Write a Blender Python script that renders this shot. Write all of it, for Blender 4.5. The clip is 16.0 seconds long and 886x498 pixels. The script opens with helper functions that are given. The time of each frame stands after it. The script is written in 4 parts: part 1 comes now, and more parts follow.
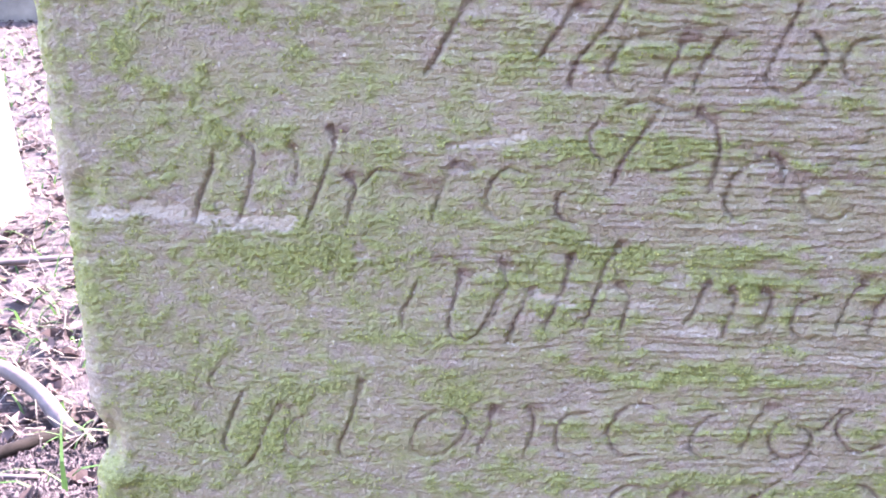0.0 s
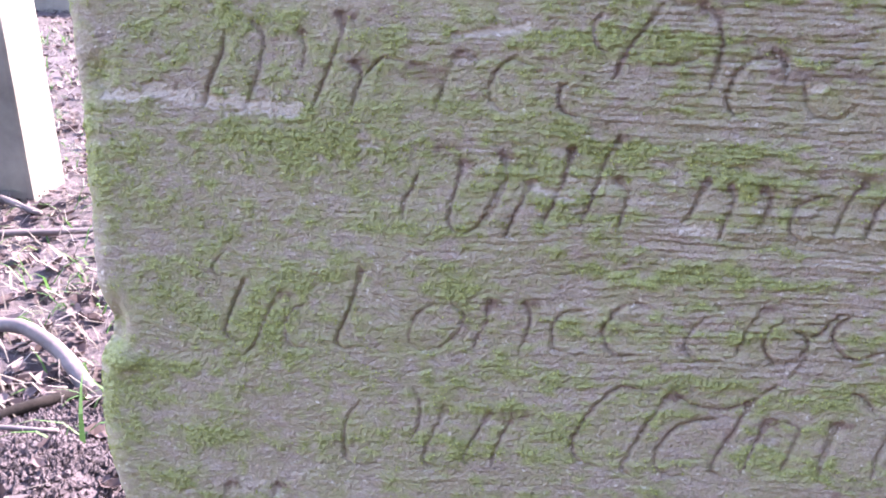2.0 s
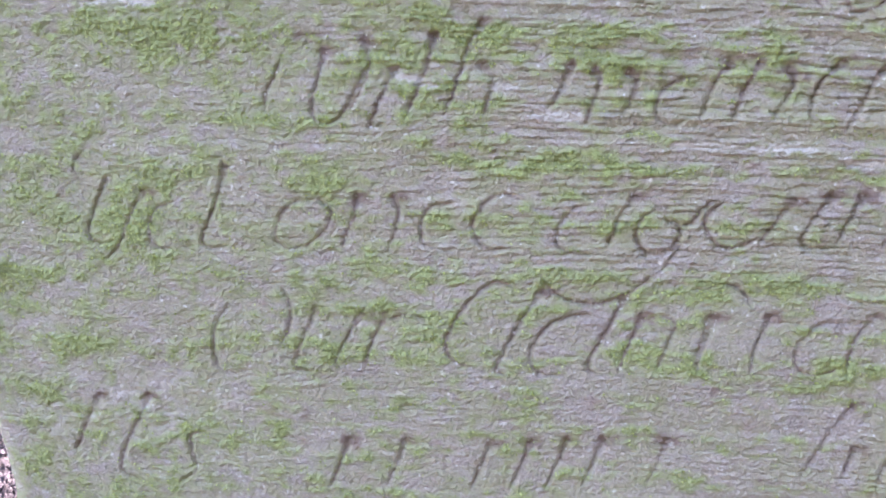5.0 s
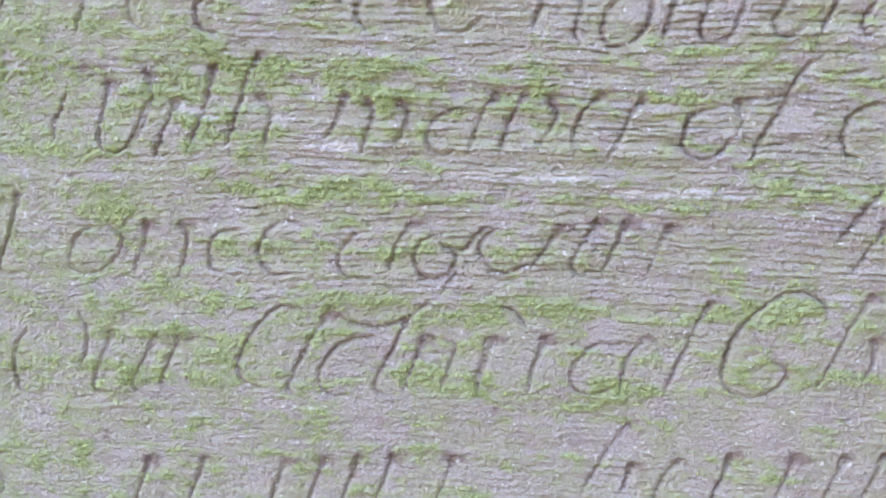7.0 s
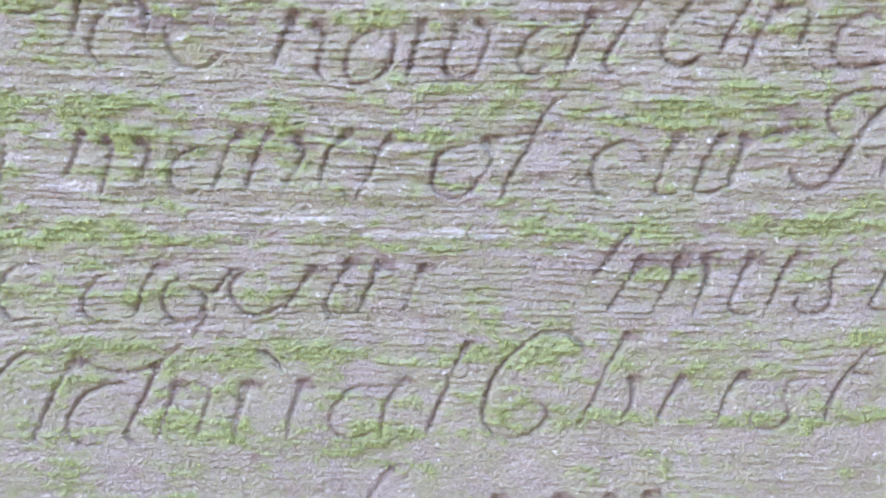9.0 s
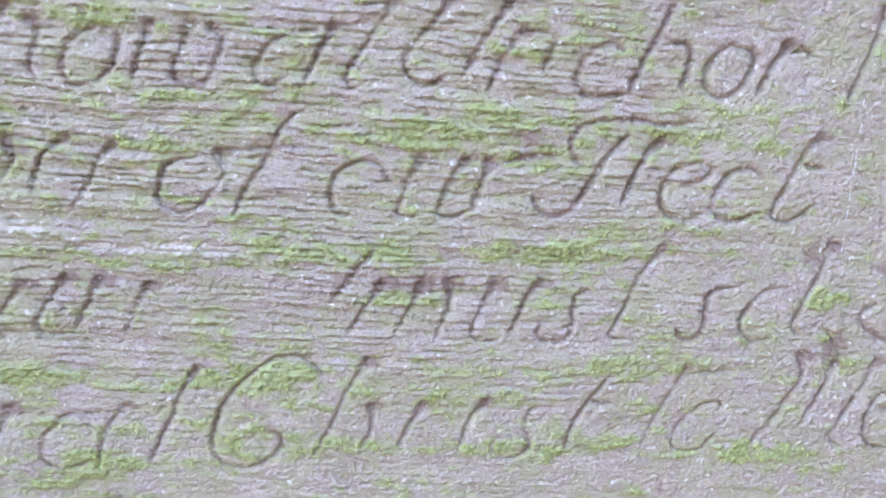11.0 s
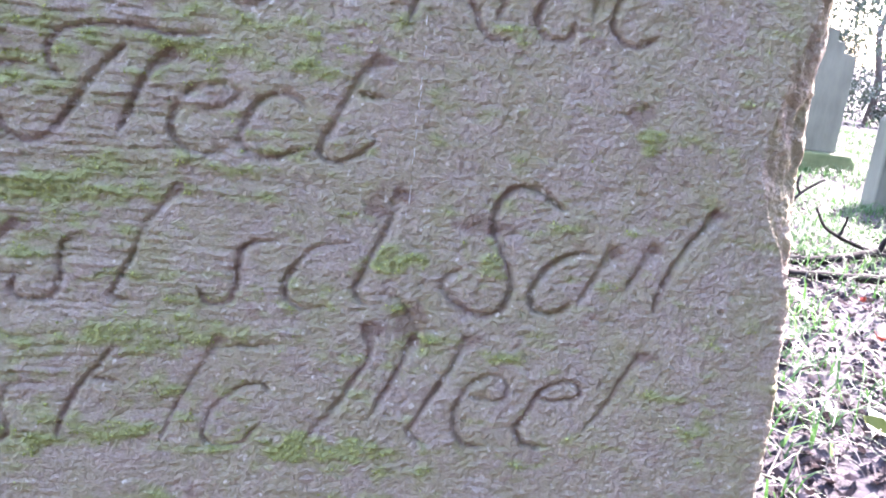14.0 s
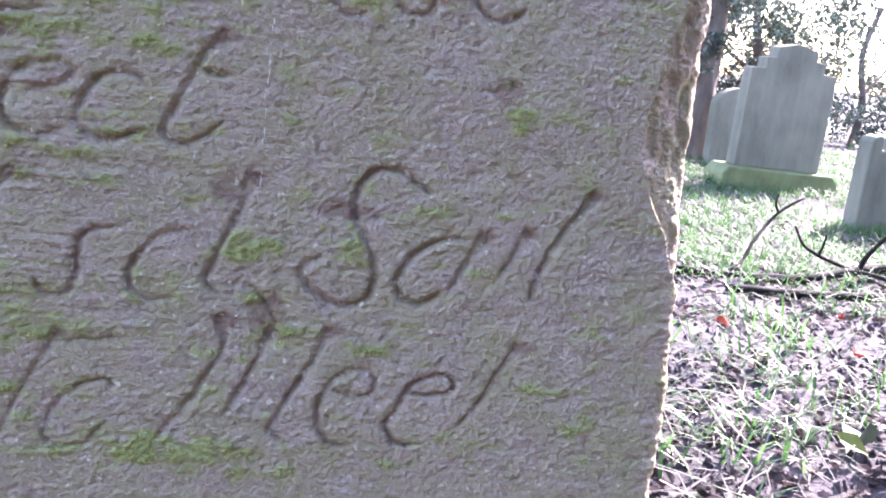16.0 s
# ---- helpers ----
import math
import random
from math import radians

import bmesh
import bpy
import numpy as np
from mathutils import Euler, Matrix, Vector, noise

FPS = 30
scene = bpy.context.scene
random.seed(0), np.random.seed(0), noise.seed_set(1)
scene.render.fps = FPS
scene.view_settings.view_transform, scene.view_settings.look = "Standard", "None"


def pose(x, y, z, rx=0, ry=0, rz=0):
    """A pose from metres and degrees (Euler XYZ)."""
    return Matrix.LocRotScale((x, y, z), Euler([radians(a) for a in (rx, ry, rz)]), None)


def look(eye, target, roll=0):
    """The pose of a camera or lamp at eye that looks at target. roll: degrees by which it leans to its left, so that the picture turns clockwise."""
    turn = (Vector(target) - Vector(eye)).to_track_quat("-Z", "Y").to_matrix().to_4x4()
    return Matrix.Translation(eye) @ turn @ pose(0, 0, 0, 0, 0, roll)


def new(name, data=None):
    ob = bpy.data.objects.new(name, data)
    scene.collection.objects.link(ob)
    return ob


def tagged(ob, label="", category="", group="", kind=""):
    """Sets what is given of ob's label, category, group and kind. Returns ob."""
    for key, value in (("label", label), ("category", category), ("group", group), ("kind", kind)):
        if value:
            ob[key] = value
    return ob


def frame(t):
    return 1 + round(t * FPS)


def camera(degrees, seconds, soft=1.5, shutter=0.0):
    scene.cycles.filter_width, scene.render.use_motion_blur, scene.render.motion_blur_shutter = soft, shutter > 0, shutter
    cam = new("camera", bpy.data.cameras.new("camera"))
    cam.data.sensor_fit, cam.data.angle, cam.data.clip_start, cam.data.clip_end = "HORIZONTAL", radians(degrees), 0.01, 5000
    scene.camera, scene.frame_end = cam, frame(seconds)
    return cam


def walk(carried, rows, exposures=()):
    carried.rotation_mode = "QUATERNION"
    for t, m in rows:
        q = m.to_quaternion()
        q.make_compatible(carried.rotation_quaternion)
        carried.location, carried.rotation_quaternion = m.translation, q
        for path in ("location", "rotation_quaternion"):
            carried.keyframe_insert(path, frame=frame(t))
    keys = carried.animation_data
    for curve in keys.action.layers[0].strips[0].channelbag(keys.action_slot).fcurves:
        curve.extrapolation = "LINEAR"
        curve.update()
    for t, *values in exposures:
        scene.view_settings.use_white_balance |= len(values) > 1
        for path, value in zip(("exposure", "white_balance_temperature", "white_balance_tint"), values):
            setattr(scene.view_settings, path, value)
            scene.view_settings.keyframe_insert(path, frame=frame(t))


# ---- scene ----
# the leaning gravestone's own frame: its face is the plane y = 0, its top leans away
STONE = Matrix.Translation((0, 0, -0.12)) @ Matrix.Rotation(radians(-8.0), 4, "X")
cam = camera(49.6, 16.0, soft=1.9)
PATH = [
    (0, (-0.216, -0.346, 0.747), (-0.329, 1.593, 0.273), -0.3),
    (0.5, (-0.22, -0.35, 0.732), (-0.378, 1.598, 0.304), 0.7),
    (1, (-0.217, -0.352, 0.726), (-0.385, 1.587, 0.268), 0.5),
    (1.5, (-0.203, -0.361, 0.71), (-0.388, 1.578, 0.256), 1.7),
    (2, (-0.203, -0.36, 0.704), (-0.381, 1.58, 0.251), 1.4),
    (2.5, (-0.19, -0.358, 0.694), (-0.396, 1.58, 0.244), 1.3),
    (3, (-0.177, -0.354, 0.682), (-0.383, 1.586, 0.239), 1.2),
    (5.3, (-0.147, -0.359, 0.655), (-0.292, 1.596, 0.256), 0.9),
    (5.5, (-0.138, -0.36, 0.656), (-0.285, 1.597, 0.267), 0.8),
    (6, (-0.117, -0.358, 0.664), (-0.252, 1.595, 0.255), 0.6),
    (6.5, (-0.1, -0.361, 0.666), (-0.217, 1.593, 0.254), 0.9),
    (7, (-0.078, -0.362, 0.668), (-0.198, 1.593, 0.26), 0.9),
    (7.5, (-0.054, -0.363, 0.673), (-0.17, 1.592, 0.265), 0.5),
    (8, (-0.026, -0.358, 0.675), (-0.14, 1.598, 0.271), 0.5),
    (8.2, (-0.02, -0.356, 0.677), (-0.127, 1.601, 0.282), 0.4),
    (10.3, (-0.001, -0.338, 0.679), (0.286, 1.606, 0.311), 4.2),
    (10.5, (0.01, -0.337, 0.68), (0.309, 1.606, 0.31), 4.5),
    (11, (0.03, -0.334, 0.683), (0.365, 1.604, 0.323), 4.6),
    (11.5, (0.055, -0.334, 0.681), (0.441, 1.602, 0.357), 4.2),
    (12, (0.074, -0.333, 0.677), (0.509, 1.596, 0.385), 4.2),
    (12.5, (0.11, -0.326, 0.669), (0.568, 1.6, 0.384), 4.8),
    (13, (0.142, -0.319, 0.661), (0.604, 1.609, 0.395), 5.5),
    (13.5, (0.168, -0.312, 0.655), (0.603, 1.624, 0.408), 5.5),
    (14, (0.19, -0.301, 0.647), (0.608, 1.643, 0.431), 6.3),
    (14.5, (0.21, -0.295, 0.646), (0.622, 1.652, 0.446), 5.7),
    (15, (0.223, -0.295, 0.642), (0.635, 1.655, 0.471), 5.7),
    (15.5, (0.23, -0.294, 0.638), (0.655, 1.652, 0.466), 5.8),
    (16, (0.235, -0.295, 0.636), (0.663, 1.652, 0.481), 5.5),
]

EXPOSURES = [(0.0, 4.69, 7050, 33), (1.0, 4.23, 7050, 33), (1.5, 4.24, 7050, 33), (3.0, 4.31, 7050, 32), (5.5, 4.74, 6950, 26), (8.0, 4.96, 6950, 26), (10.5, 5.06, 6850, 26), (12.5, 5.02, 6850, 26), (13.2, 4.79, 6730, 28), (14.0, 4.38, 6630, 28), (15.0, 4.37, 6650, 29), (15.5, 4.09, 6550, 29), (16.0, 4.09, 6550, 29)]
walk(cam, [(t, STONE @ look(eye, target, roll)) for t, eye, target, roll in PATH], EXPOSURES)

# ---- daylight: low sun behind the stone and to its right, clear sky ----
SUN_AZ, SUN_EL = 48.0, 36.0          # degrees from +y towards +x, and above the horizon
world = bpy.data.worlds.new("sky")
scene.world = world
world.use_nodes = True
wn = world.node_tree
sky = wn.nodes.new("ShaderNodeTexSky")
sky.sky_type, sky.sun_disc = "NISHITA", False
sky.sun_elevation, sky.sun_rotation = radians(SUN_EL), radians(SUN_AZ)
wn.links.new(sky.outputs[0], wn.nodes["Background"].inputs[0])
wn.nodes["Background"].inputs[1].default_value = 0.10
sun = new("sun", bpy.data.lights.new("sun", "SUN"))
sun.data.energy, sun.data.angle, sun.data.color = 2.6, radians(0.6), (1.0, 0.98, 0.96)
s_dir = Vector((math.sin(radians(SUN_AZ)) * math.cos(radians(SUN_EL)), math.cos(radians(SUN_AZ)) * math.cos(radians(SUN_EL)), math.sin(radians(SUN_EL))))
sun.matrix_world = look(s_dir * 30, (0, 0, 0))


# ---- materials ----
def shader(name):
    m = bpy.data.materials.new(name)
    m.use_nodes = True
    return m, m.node_tree, m.node_tree.nodes["Principled BSDF"]


def node(nt, kind, **inputs):
    n = nt.nodes.new("ShaderNode" + kind)
    for key, value in inputs.items():
        n.inputs[key.replace("_", " ")].default_value = value
    return n


def tex(nt, scale, detail=6.0, rough=0.6, coord="Object", stretch=(1, 1, 1)):
    c = nt.nodes.new("ShaderNodeTexCoord")
    mp = nt.nodes.new("ShaderNodeMapping")
    mp.inputs["Scale"].default_value = stretch
    nt.links.new(c.outputs[coord], mp.inputs[0])
    n = node(nt, "TexNoise", Scale=scale, Detail=detail, Roughness=rough)
    nt.links.new(mp.outputs[0], n.inputs["Vector"])
    return n.outputs[0]


def ramp(nt, fac, *stops):
    r = nt.nodes.new("ShaderNodeValToRGB")
    els = r.color_ramp.elements
    while len(els) < len(stops):
        els.new(0.5)
    for e, (p, c) in zip(els, stops):
        e.position, e.color = p, (c[0], c[1], c[2], 1) if isinstance(c, tuple) else (c, c, c, 1)
    nt.links.new(fac, r.inputs[0])
    return r.outputs[0]


def mix(nt, fac, a, b, how="MIX"):
    m = nt.nodes.new("ShaderNodeMix")
    m.data_type, m.blend_type = "RGBA", how
    for socket, value in ((m.inputs[0], fac), (m.inputs[6], a), (m.inputs[7], b)):
        if isinstance(value, (int, float)):
            socket.default_value = value
        elif isinstance(value, tuple):
            socket.default_value = (*value, 1)
        else:
            nt.links.new(value, socket)
    return m.outputs[2]


def relief(nt, bsdf, height, strength, distance):
    b = node(nt, "Bump", Strength=strength, Distance=distance)
    nt.links.new(height, b.inputs["Height"])
    nt.links.new(b.outputs[0], bsdf.inputs["Normal"])


def attribute(nt, name):
    a = nt.nodes.new("ShaderNodeAttribute")
    a.attribute_name = name
    return a.outputs["Fac"]


def plain(name, low, high, scale, rough=0.8, bump=0.3, distance=0.01, stretch=(1, 1, 1), spread=None, gloss=0.3, thin=0.0):
    """A mottled matt surface at two scales; spread varies the joined pieces one from another."""
    m, nt, b = shader(name)
    n1, n2 = tex(nt, scale, 8, 0.65, stretch=stretch), tex(nt, scale * 0.17, 3, 0.5)
    col = ramp(nt, n1, (0.3, low), (0.72, high))
    col = mix(nt, 0.5, col, ramp(nt, n2, (0.3, tuple(0.62 * v for v in low)), (0.7, high)))
    if spread:
        g = nt.nodes.new("ShaderNodeNewGeometry")
        col = mix(nt, 0.65, col, ramp(nt, g.outputs["Random Per Island"], *spread))
    nt.links.new(col, b.inputs["Base Color"])
    b.inputs["Roughness"].default_value = rough
    b.inputs["Specular IOR Level"].default_value = gloss
    relief(nt, b, n1, bump, distance)
    if thin:                                       # light shines through leaves and blades
        tr = nt.nodes.new("ShaderNodeBsdfTranslucent")
        both = nt.nodes.new("ShaderNodeMixShader")
        nt.links.new(col, tr.inputs[0])
        both.inputs[0].default_value = thin
        nt.links.new(b.outputs[0], both.inputs[1])
        nt.links.new(tr.outputs[0], both.inputs[2])
        nt.links.new(both.outputs[0], nt.nodes["Material Output"].inputs[0])
    return m


def carved_sandstone():
    m, nt, b = shader("mossy_sandstone")
    fine, mid, big = tex(nt, 900, 4, 0.6), tex(nt, 120, 6, 0.65, stretch=(0.5, 1, 1)), tex(nt, 14, 4, 0.55, stretch=(0.5, 1, 1))
    stone = ramp(nt, mid, (0.28, (0.234, 0.172, 0.148)), (0.5, (0.386, 0.298, 0.255)), (0.75, (0.543, 0.432, 0.368)))
    stone = mix(nt, ramp(nt, big, (0.38, 0.0), (0.68, 0.75)), stone, (0.332, 0.250, 0.243))
    stone = mix(nt, 0.6, stone, ramp(nt, fine, (0.25, (0.209, 0.169, 0.137)), (0.75, (0.584, 0.488, 0.398))))
    blotch = tex(nt, 85, 4, 0.6)
    stone = mix(nt, ramp(nt, blotch, (0.30, 0.6), (0.42, 0.0)), stone, (0.292, 0.191, 0.153))    # rusty brown patches
    stone = mix(nt, ramp(nt, blotch, (0.58, 0.0), (0.72, 0.55)), stone, (0.473, 0.409, 0.367))     # bare paler grain
    film = ramp(nt, tex(nt, 45, 6, 0.72), (0.42, 0.0), (0.66, 0.68))
    stone = mix(nt, film, stone, (0.316, 0.305, 0.153))                       # thin green algae everywhere
    stone = mix(nt, attribute(nt, "stain_shade"), stone, (0.201, 0.125, 0.104))   # red-brown algae tint, with painted shade in the cuts
    stone = mix(nt, attribute(nt, "scar"), stone, mix(nt, fine, (0.464, 0.395, 0.343), (0.675, 0.600, 0.519)))
    specks = ramp(nt, tex(nt, 330, 2, 0.5), (0.66, 0.0), (0.72, 0.7))
    stone = mix(nt, specks, stone, (0.653, 0.594, 0.514))                      # crusts of pale lichen
    moss = ramp(nt, tex(nt, 420, 5, 0.7), (0.25, (0.164, 0.180, 0.068)), (0.5, (0.287, 0.320, 0.115)), (0.78, (0.452, 0.493, 0.194)))
    moss = mix(nt, ramp(nt, tex(nt, 30, 3, 0.5), (0.35, 0.0), (0.7, 0.6)), moss, (0.329, 0.341, 0.171))
    ragged = node(nt, "Math")
    ragged.operation = "MULTIPLY_ADD"
    nt.links.new(tex(nt, 260, 6, 0.75, stretch=(0.7, 1, 1)), ragged.inputs[0])
    ragged.inputs[1].default_value = 1.5
    nt.links.new(attribute(nt, "moss"), ragged.inputs[2])
    half = node(nt, "Math")
    half.operation = "MULTIPLY"
    nt.links.new(ragged.outputs[0], half.inputs[0])
    half.inputs[1].default_value = 0.6
    cover = ramp(nt, half.outputs[0], (0.53, 0.0), (0.94, 0.92))
    nt.links.new(mix(nt, cover, stone, moss), b.inputs["Base Color"])
    b.inputs["Roughness"].default_value = 0.9
    b.inputs["Specular IOR Level"].default_value = 0.2
    grain = node(nt, "Math")
    grain.operation = "MULTIPLY_ADD"
    nt.links.new(tex(nt, 1400, 4, 0.65, stretch=(0.4, 1, 1)), grain.inputs[0])
    grain.inputs[1].default_value = 0.9
    nt.links.new(fine, grain.inputs[2])
    relief(nt, b, grain.outputs[0], 0.75, 0.0017)
    return m


SANDSTONE = carved_sandstone()
MOSS = plain("moss_tuft", (0.230, 0.252, 0.077), (0.440, 0.485, 0.144), 300, 0.9, 0.2, 0.001, gloss=0.15, thin=0.25,
             spread=((0.0, (0.209, 0.217, 0.085)), (0.55, (0.408, 0.445, 0.144)), (1.0, (0.649, 0.666, 0.281))))
SOIL = plain("leaf_mould_soil", (0.022, 0.018, 0.022), (0.085, 0.068, 0.078), 30, 0.95, 0.8, 0.02)
LITTER = plain("dead_leaf", (0.045, 0.032, 0.033), (0.13, 0.10, 0.10), 40, 0.85, 0.3, 0.003, gloss=0.12, thin=0.2,
               spread=((0.0, (0.010, 0.008, 0.010)), (0.55, (0.034, 0.024, 0.028)), (0.84, (0.13, 0.10, 0.112)), (1.0, (0.22, 0.19, 0.20))))
STRAW = plain("dry_straw", (0.14, 0.115, 0.095), (0.34, 0.3, 0.25), 60, 0.7, 0.2, 0.002, thin=0.25,
              spread=((0.0, (0.02, 0.016, 0.019)), (0.65, (0.075, 0.062, 0.066)), (1.0, (0.34, 0.31, 0.31))))
GRASS = plain("grass_blade", (0.035, 0.10, 0.018), (0.09, 0.21, 0.045), 30, 0.5, 0.1, 0.002, gloss=0.4, thin=0.5,
              spread=((0.0, (0.015, 0.045, 0.013)), (0.7, (0.04, 0.11, 0.03)), (1.0, (0.12, 0.20, 0.09))))
IVY = plain("ivy_leaf", (0.025, 0.045, 0.03), (0.06, 0.09, 0.06), 20, 0.28, 0.1, 0.004, gloss=0.75, thin=0.12,
            spread=((0.0, (0.02, 0.035, 0.025)), (0.7, (0.045, 0.07, 0.05)), (1.0, (0.09, 0.12, 0.09))))
BARK = plain("tree_bark", (0.06, 0.045, 0.04), (0.2, 0.16, 0.14), 18, 0.9, 0.9, 0.03, stretch=(1, 1, 0.25))
STICK = plain("dead_branch_bark", (0.06, 0.048, 0.052), (0.15, 0.125, 0.135), 60, 0.6, 0.4, 0.004)
DARK_TWIG = plain("dark_twig_bark", (0.008, 0.007, 0.007), (0.03, 0.025, 0.024), 70, 0.85, 0.4, 0.004, gloss=0.08)
PALE_STONE = plain("pale_limestone", (0.05, 0.052, 0.038), (0.26, 0.25, 0.20), 6, 0.85, 0.3, 0.006, stretch=(1, 1, 0.35))
GREEN_STONE = plain("algae_green_stone", (0.06, 0.08, 0.03), (0.2, 0.22, 0.11), 10, 0.9, 0.4, 0.01)
GREY_STONE = plain("weathered_grey_stone", (0.06, 0.055, 0.052), (0.27, 0.25, 0.225), 7, 0.9, 0.4, 0.008)
SILK = plain("dusty_silk", (0.6, 0.6, 0.58), (0.85, 0.85, 0.83), 500, 0.6, 0.0, 0.001)
RED_LEAF = plain("red_leaf", (0.30, 0.035, 0.02), (0.5, 0.09, 0.05), 60, 0.5, 0.2, 0.003)
BLOCKER_HEDGE = plain("light_blocking_hedge", (0.015, 0.03, 0.012), (0.05, 0.075, 0.03), 14, 0.8, 1.0, 0.08)
LIME_LEAF = plain("yellow_green_leaf", (0.12, 0.15, 0.03), (0.26, 0.28, 0.08), 40, 0.5, 0.2, 0.003)
TEAL_LEAF = plain("dull_green_leaf", (0.07, 0.13, 0.09), (0.17, 0.24, 0.16), 40, 0.4, 0.2, 0.003)


# ---- mesh helpers ----
def mesh_of(name, verts, faces, material, smooth=False):
    me = bpy.data.meshes.new(name)
    me.from_pydata(verts, [], faces)
    me.materials.append(material)
    if smooth:
        me.polygons.foreach_set("use_smooth", [True] * len(me.polygons))
    me.update()
    return me


def part(name, bm, material, parent, label=""):
    me = bpy.data.meshes.new(name)
    bmesh.ops.recalc_face_normals(bm, faces=bm.faces)
    bm.to_mesh(me)
    bm.free()
    me.materials.append(material)
    ob = new(name, me)
    ob.parent = parent
    return tagged(ob, label) if label else ob


def value_noise(x, y, seed):
    """Smooth gradient noise on arrays, about -1 to 1."""
    rng = np.random.RandomState(seed)
    ang = rng.rand(256) * 2 * np.pi
    perm = np.r_[rng.permutation(256), np.arange(256)]
    gx, gy = np.cos(ang), np.sin(ang)
    xi, yi = np.floor(x).astype(int), np.floor(y).astype(int)
    fx, fy = x - xi, y - yi
    u, v = fx ** 3 * (fx * (fx * 6 - 15) + 10), fy ** 3 * (fy * (fy * 6 - 15) + 10)

    def corner(i, j):
        h = perm[(perm[(xi + i) & 255] + yi + j) & 255]
        return gx[h] * (fx - i) + gy[h] * (fy - j)
    a = corner(0, 0) * (1 - u) + corner(1, 0) * u
    b = corner(0, 1) * (1 - u) + corner(1, 1) * u
    return 1.5 * (a * (1 - v) + b * v)


def step(a, b, x):
    t = np.clip((x - a) / (b - a), 0, 1)
    return t * t * (3 - 2 * t)


# ---- the lettering: a slanted round hand, cut with a chisel ----
CUTS = []                 # (points in metres, half width, wedge-shaped head or not) of every stroke on the face


def smooth_line(points, n=10):
    p = [Vector((*q, 0)) for q in points]
    p = [p[0] * 2 - p[1], *p, p[-1] * 2 - p[-2]]
    out = []
    for i in range(1, len(p) - 2):
        for k in range(n):
            t = k / n
            out.append(0.5 * (2 * p[i] + (p[i + 1] - p[i - 1]) * t + (2 * p[i - 1] - 5 * p[i] + 4 * p[i + 1] - p[i + 2]) * t * t
                              + (3 * p[i] - p[i - 1] - 3 * p[i + 1] + p[i + 2]) * t ** 3))
    return [(q.x, q.y) for q in out] + [tuple(points[-1])]


def line(weight, *points):
    """A curved stroke of an even cut; weight is its half width, points (x, z) are in millimetres on the face."""
    CUTS.append((smooth_line([(x / 1000, z / 1000) for x, z in points]), weight / 1000, False))


def stem(weight, *points):
    """A stroke that begins with the chisel's broad wedge and runs out thin."""
    CUTS.append((smooth_line([(x / 1000, z / 1000) for x, z in points]), weight / 1000, True))
    x, z = points[0]
    line(0.7 * weight, (x - 1.6, z - 0.2), (x + 0.8, z + 0.3), (x + 3.6, z + 1.0))


# "I harbour"
stem(1.3, (-226.6, 751.2), (-233.6, 740.6), (-238.6, 731.8), (-242.7, 725.9))
stem(1.3, (-188.3, 750.0), (-195.9, 740.4), (-202.6, 731.1))
line(1.3, (-172.8, 751.8), (-179.2, 741.3), (-187.8, 731.7), (-190.9, 723.2), (-188.5, 720.4))
line(1.3, (-161.6, 739.9), (-170.3, 738.4), (-175.7, 731.6), (-176.9, 725.8), (-174.0, 721.4), (-166.6, 720.0))
line(1.3, (-161.6, 740.3), (-144.2, 742.1), (-125.8, 740.2))
stem(1.3, (-150.9, 739.3), (-154.3, 730.6), (-157.3, 724.7), (-153.8, 721.8))
stem(1.3, (-136.4, 740.2), (-142.7, 732.5), (-146.6, 722.8), (-147.6, 719.2))
line(1.3, (-111.4, 751.4), (-116.2, 740.1), (-120.3, 730.5), (-121.8, 724.7), (-118.5, 720.8), (-112.6, 719.8), (-105.4, 725.6), (-102.1, 732.4), (-104.5, 738.2), (-108.0, 741.0))
line(1.3, (-84.2, 739.0), (-92.9, 736.2), (-95.7, 729.5), (-92.7, 723.7), (-85.1, 721.7))
# "where"
line(1.1, (-320.5, 700.0), (-322.8, 689.9), (-326.6, 681.4), (-329.8, 671.0))
stem(1.1, (-309.7, 703.9), (-305.8, 699.4), (-307.0, 687.8), (-310.8, 677.2), (-313.3, 670.7))
stem(1.1, (-291.7, 700.0), (-289.4, 695.3), (-290.8, 685.8))
stem(1.1, (-276.3, 707.1), (-275.2, 702.6), (-278.8, 692.2), (-283.0, 681.6), (-287.0, 671.3))
stem(1.1, (-270.5, 689.7), (-268.2, 684.9), (-270.4, 678.5), (-272.1, 670.5))
line(1.1, (-266.9, 684.9), (-260.1, 691.8), (-252.4, 690.6), (-244.1, 689.8))
stem(1.1, (-231.7, 694.0), (-235.8, 686.1), (-239.0, 677.6), (-241.1, 671.6))
line(1.1, (-228.2, 694.4), (-222.0, 691.6))
line(1.1, (-205.0, 690.8), (-212.2, 692.4), (-218.3, 687.2), (-219.9, 679.8), (-217.1, 674.6), (-210.3, 673.1))
line(1.1, (-189.9, 685.3), (-193.9, 682.1), (-194.5, 677.5), (-191.3, 673.7), (-184.6, 672.0))
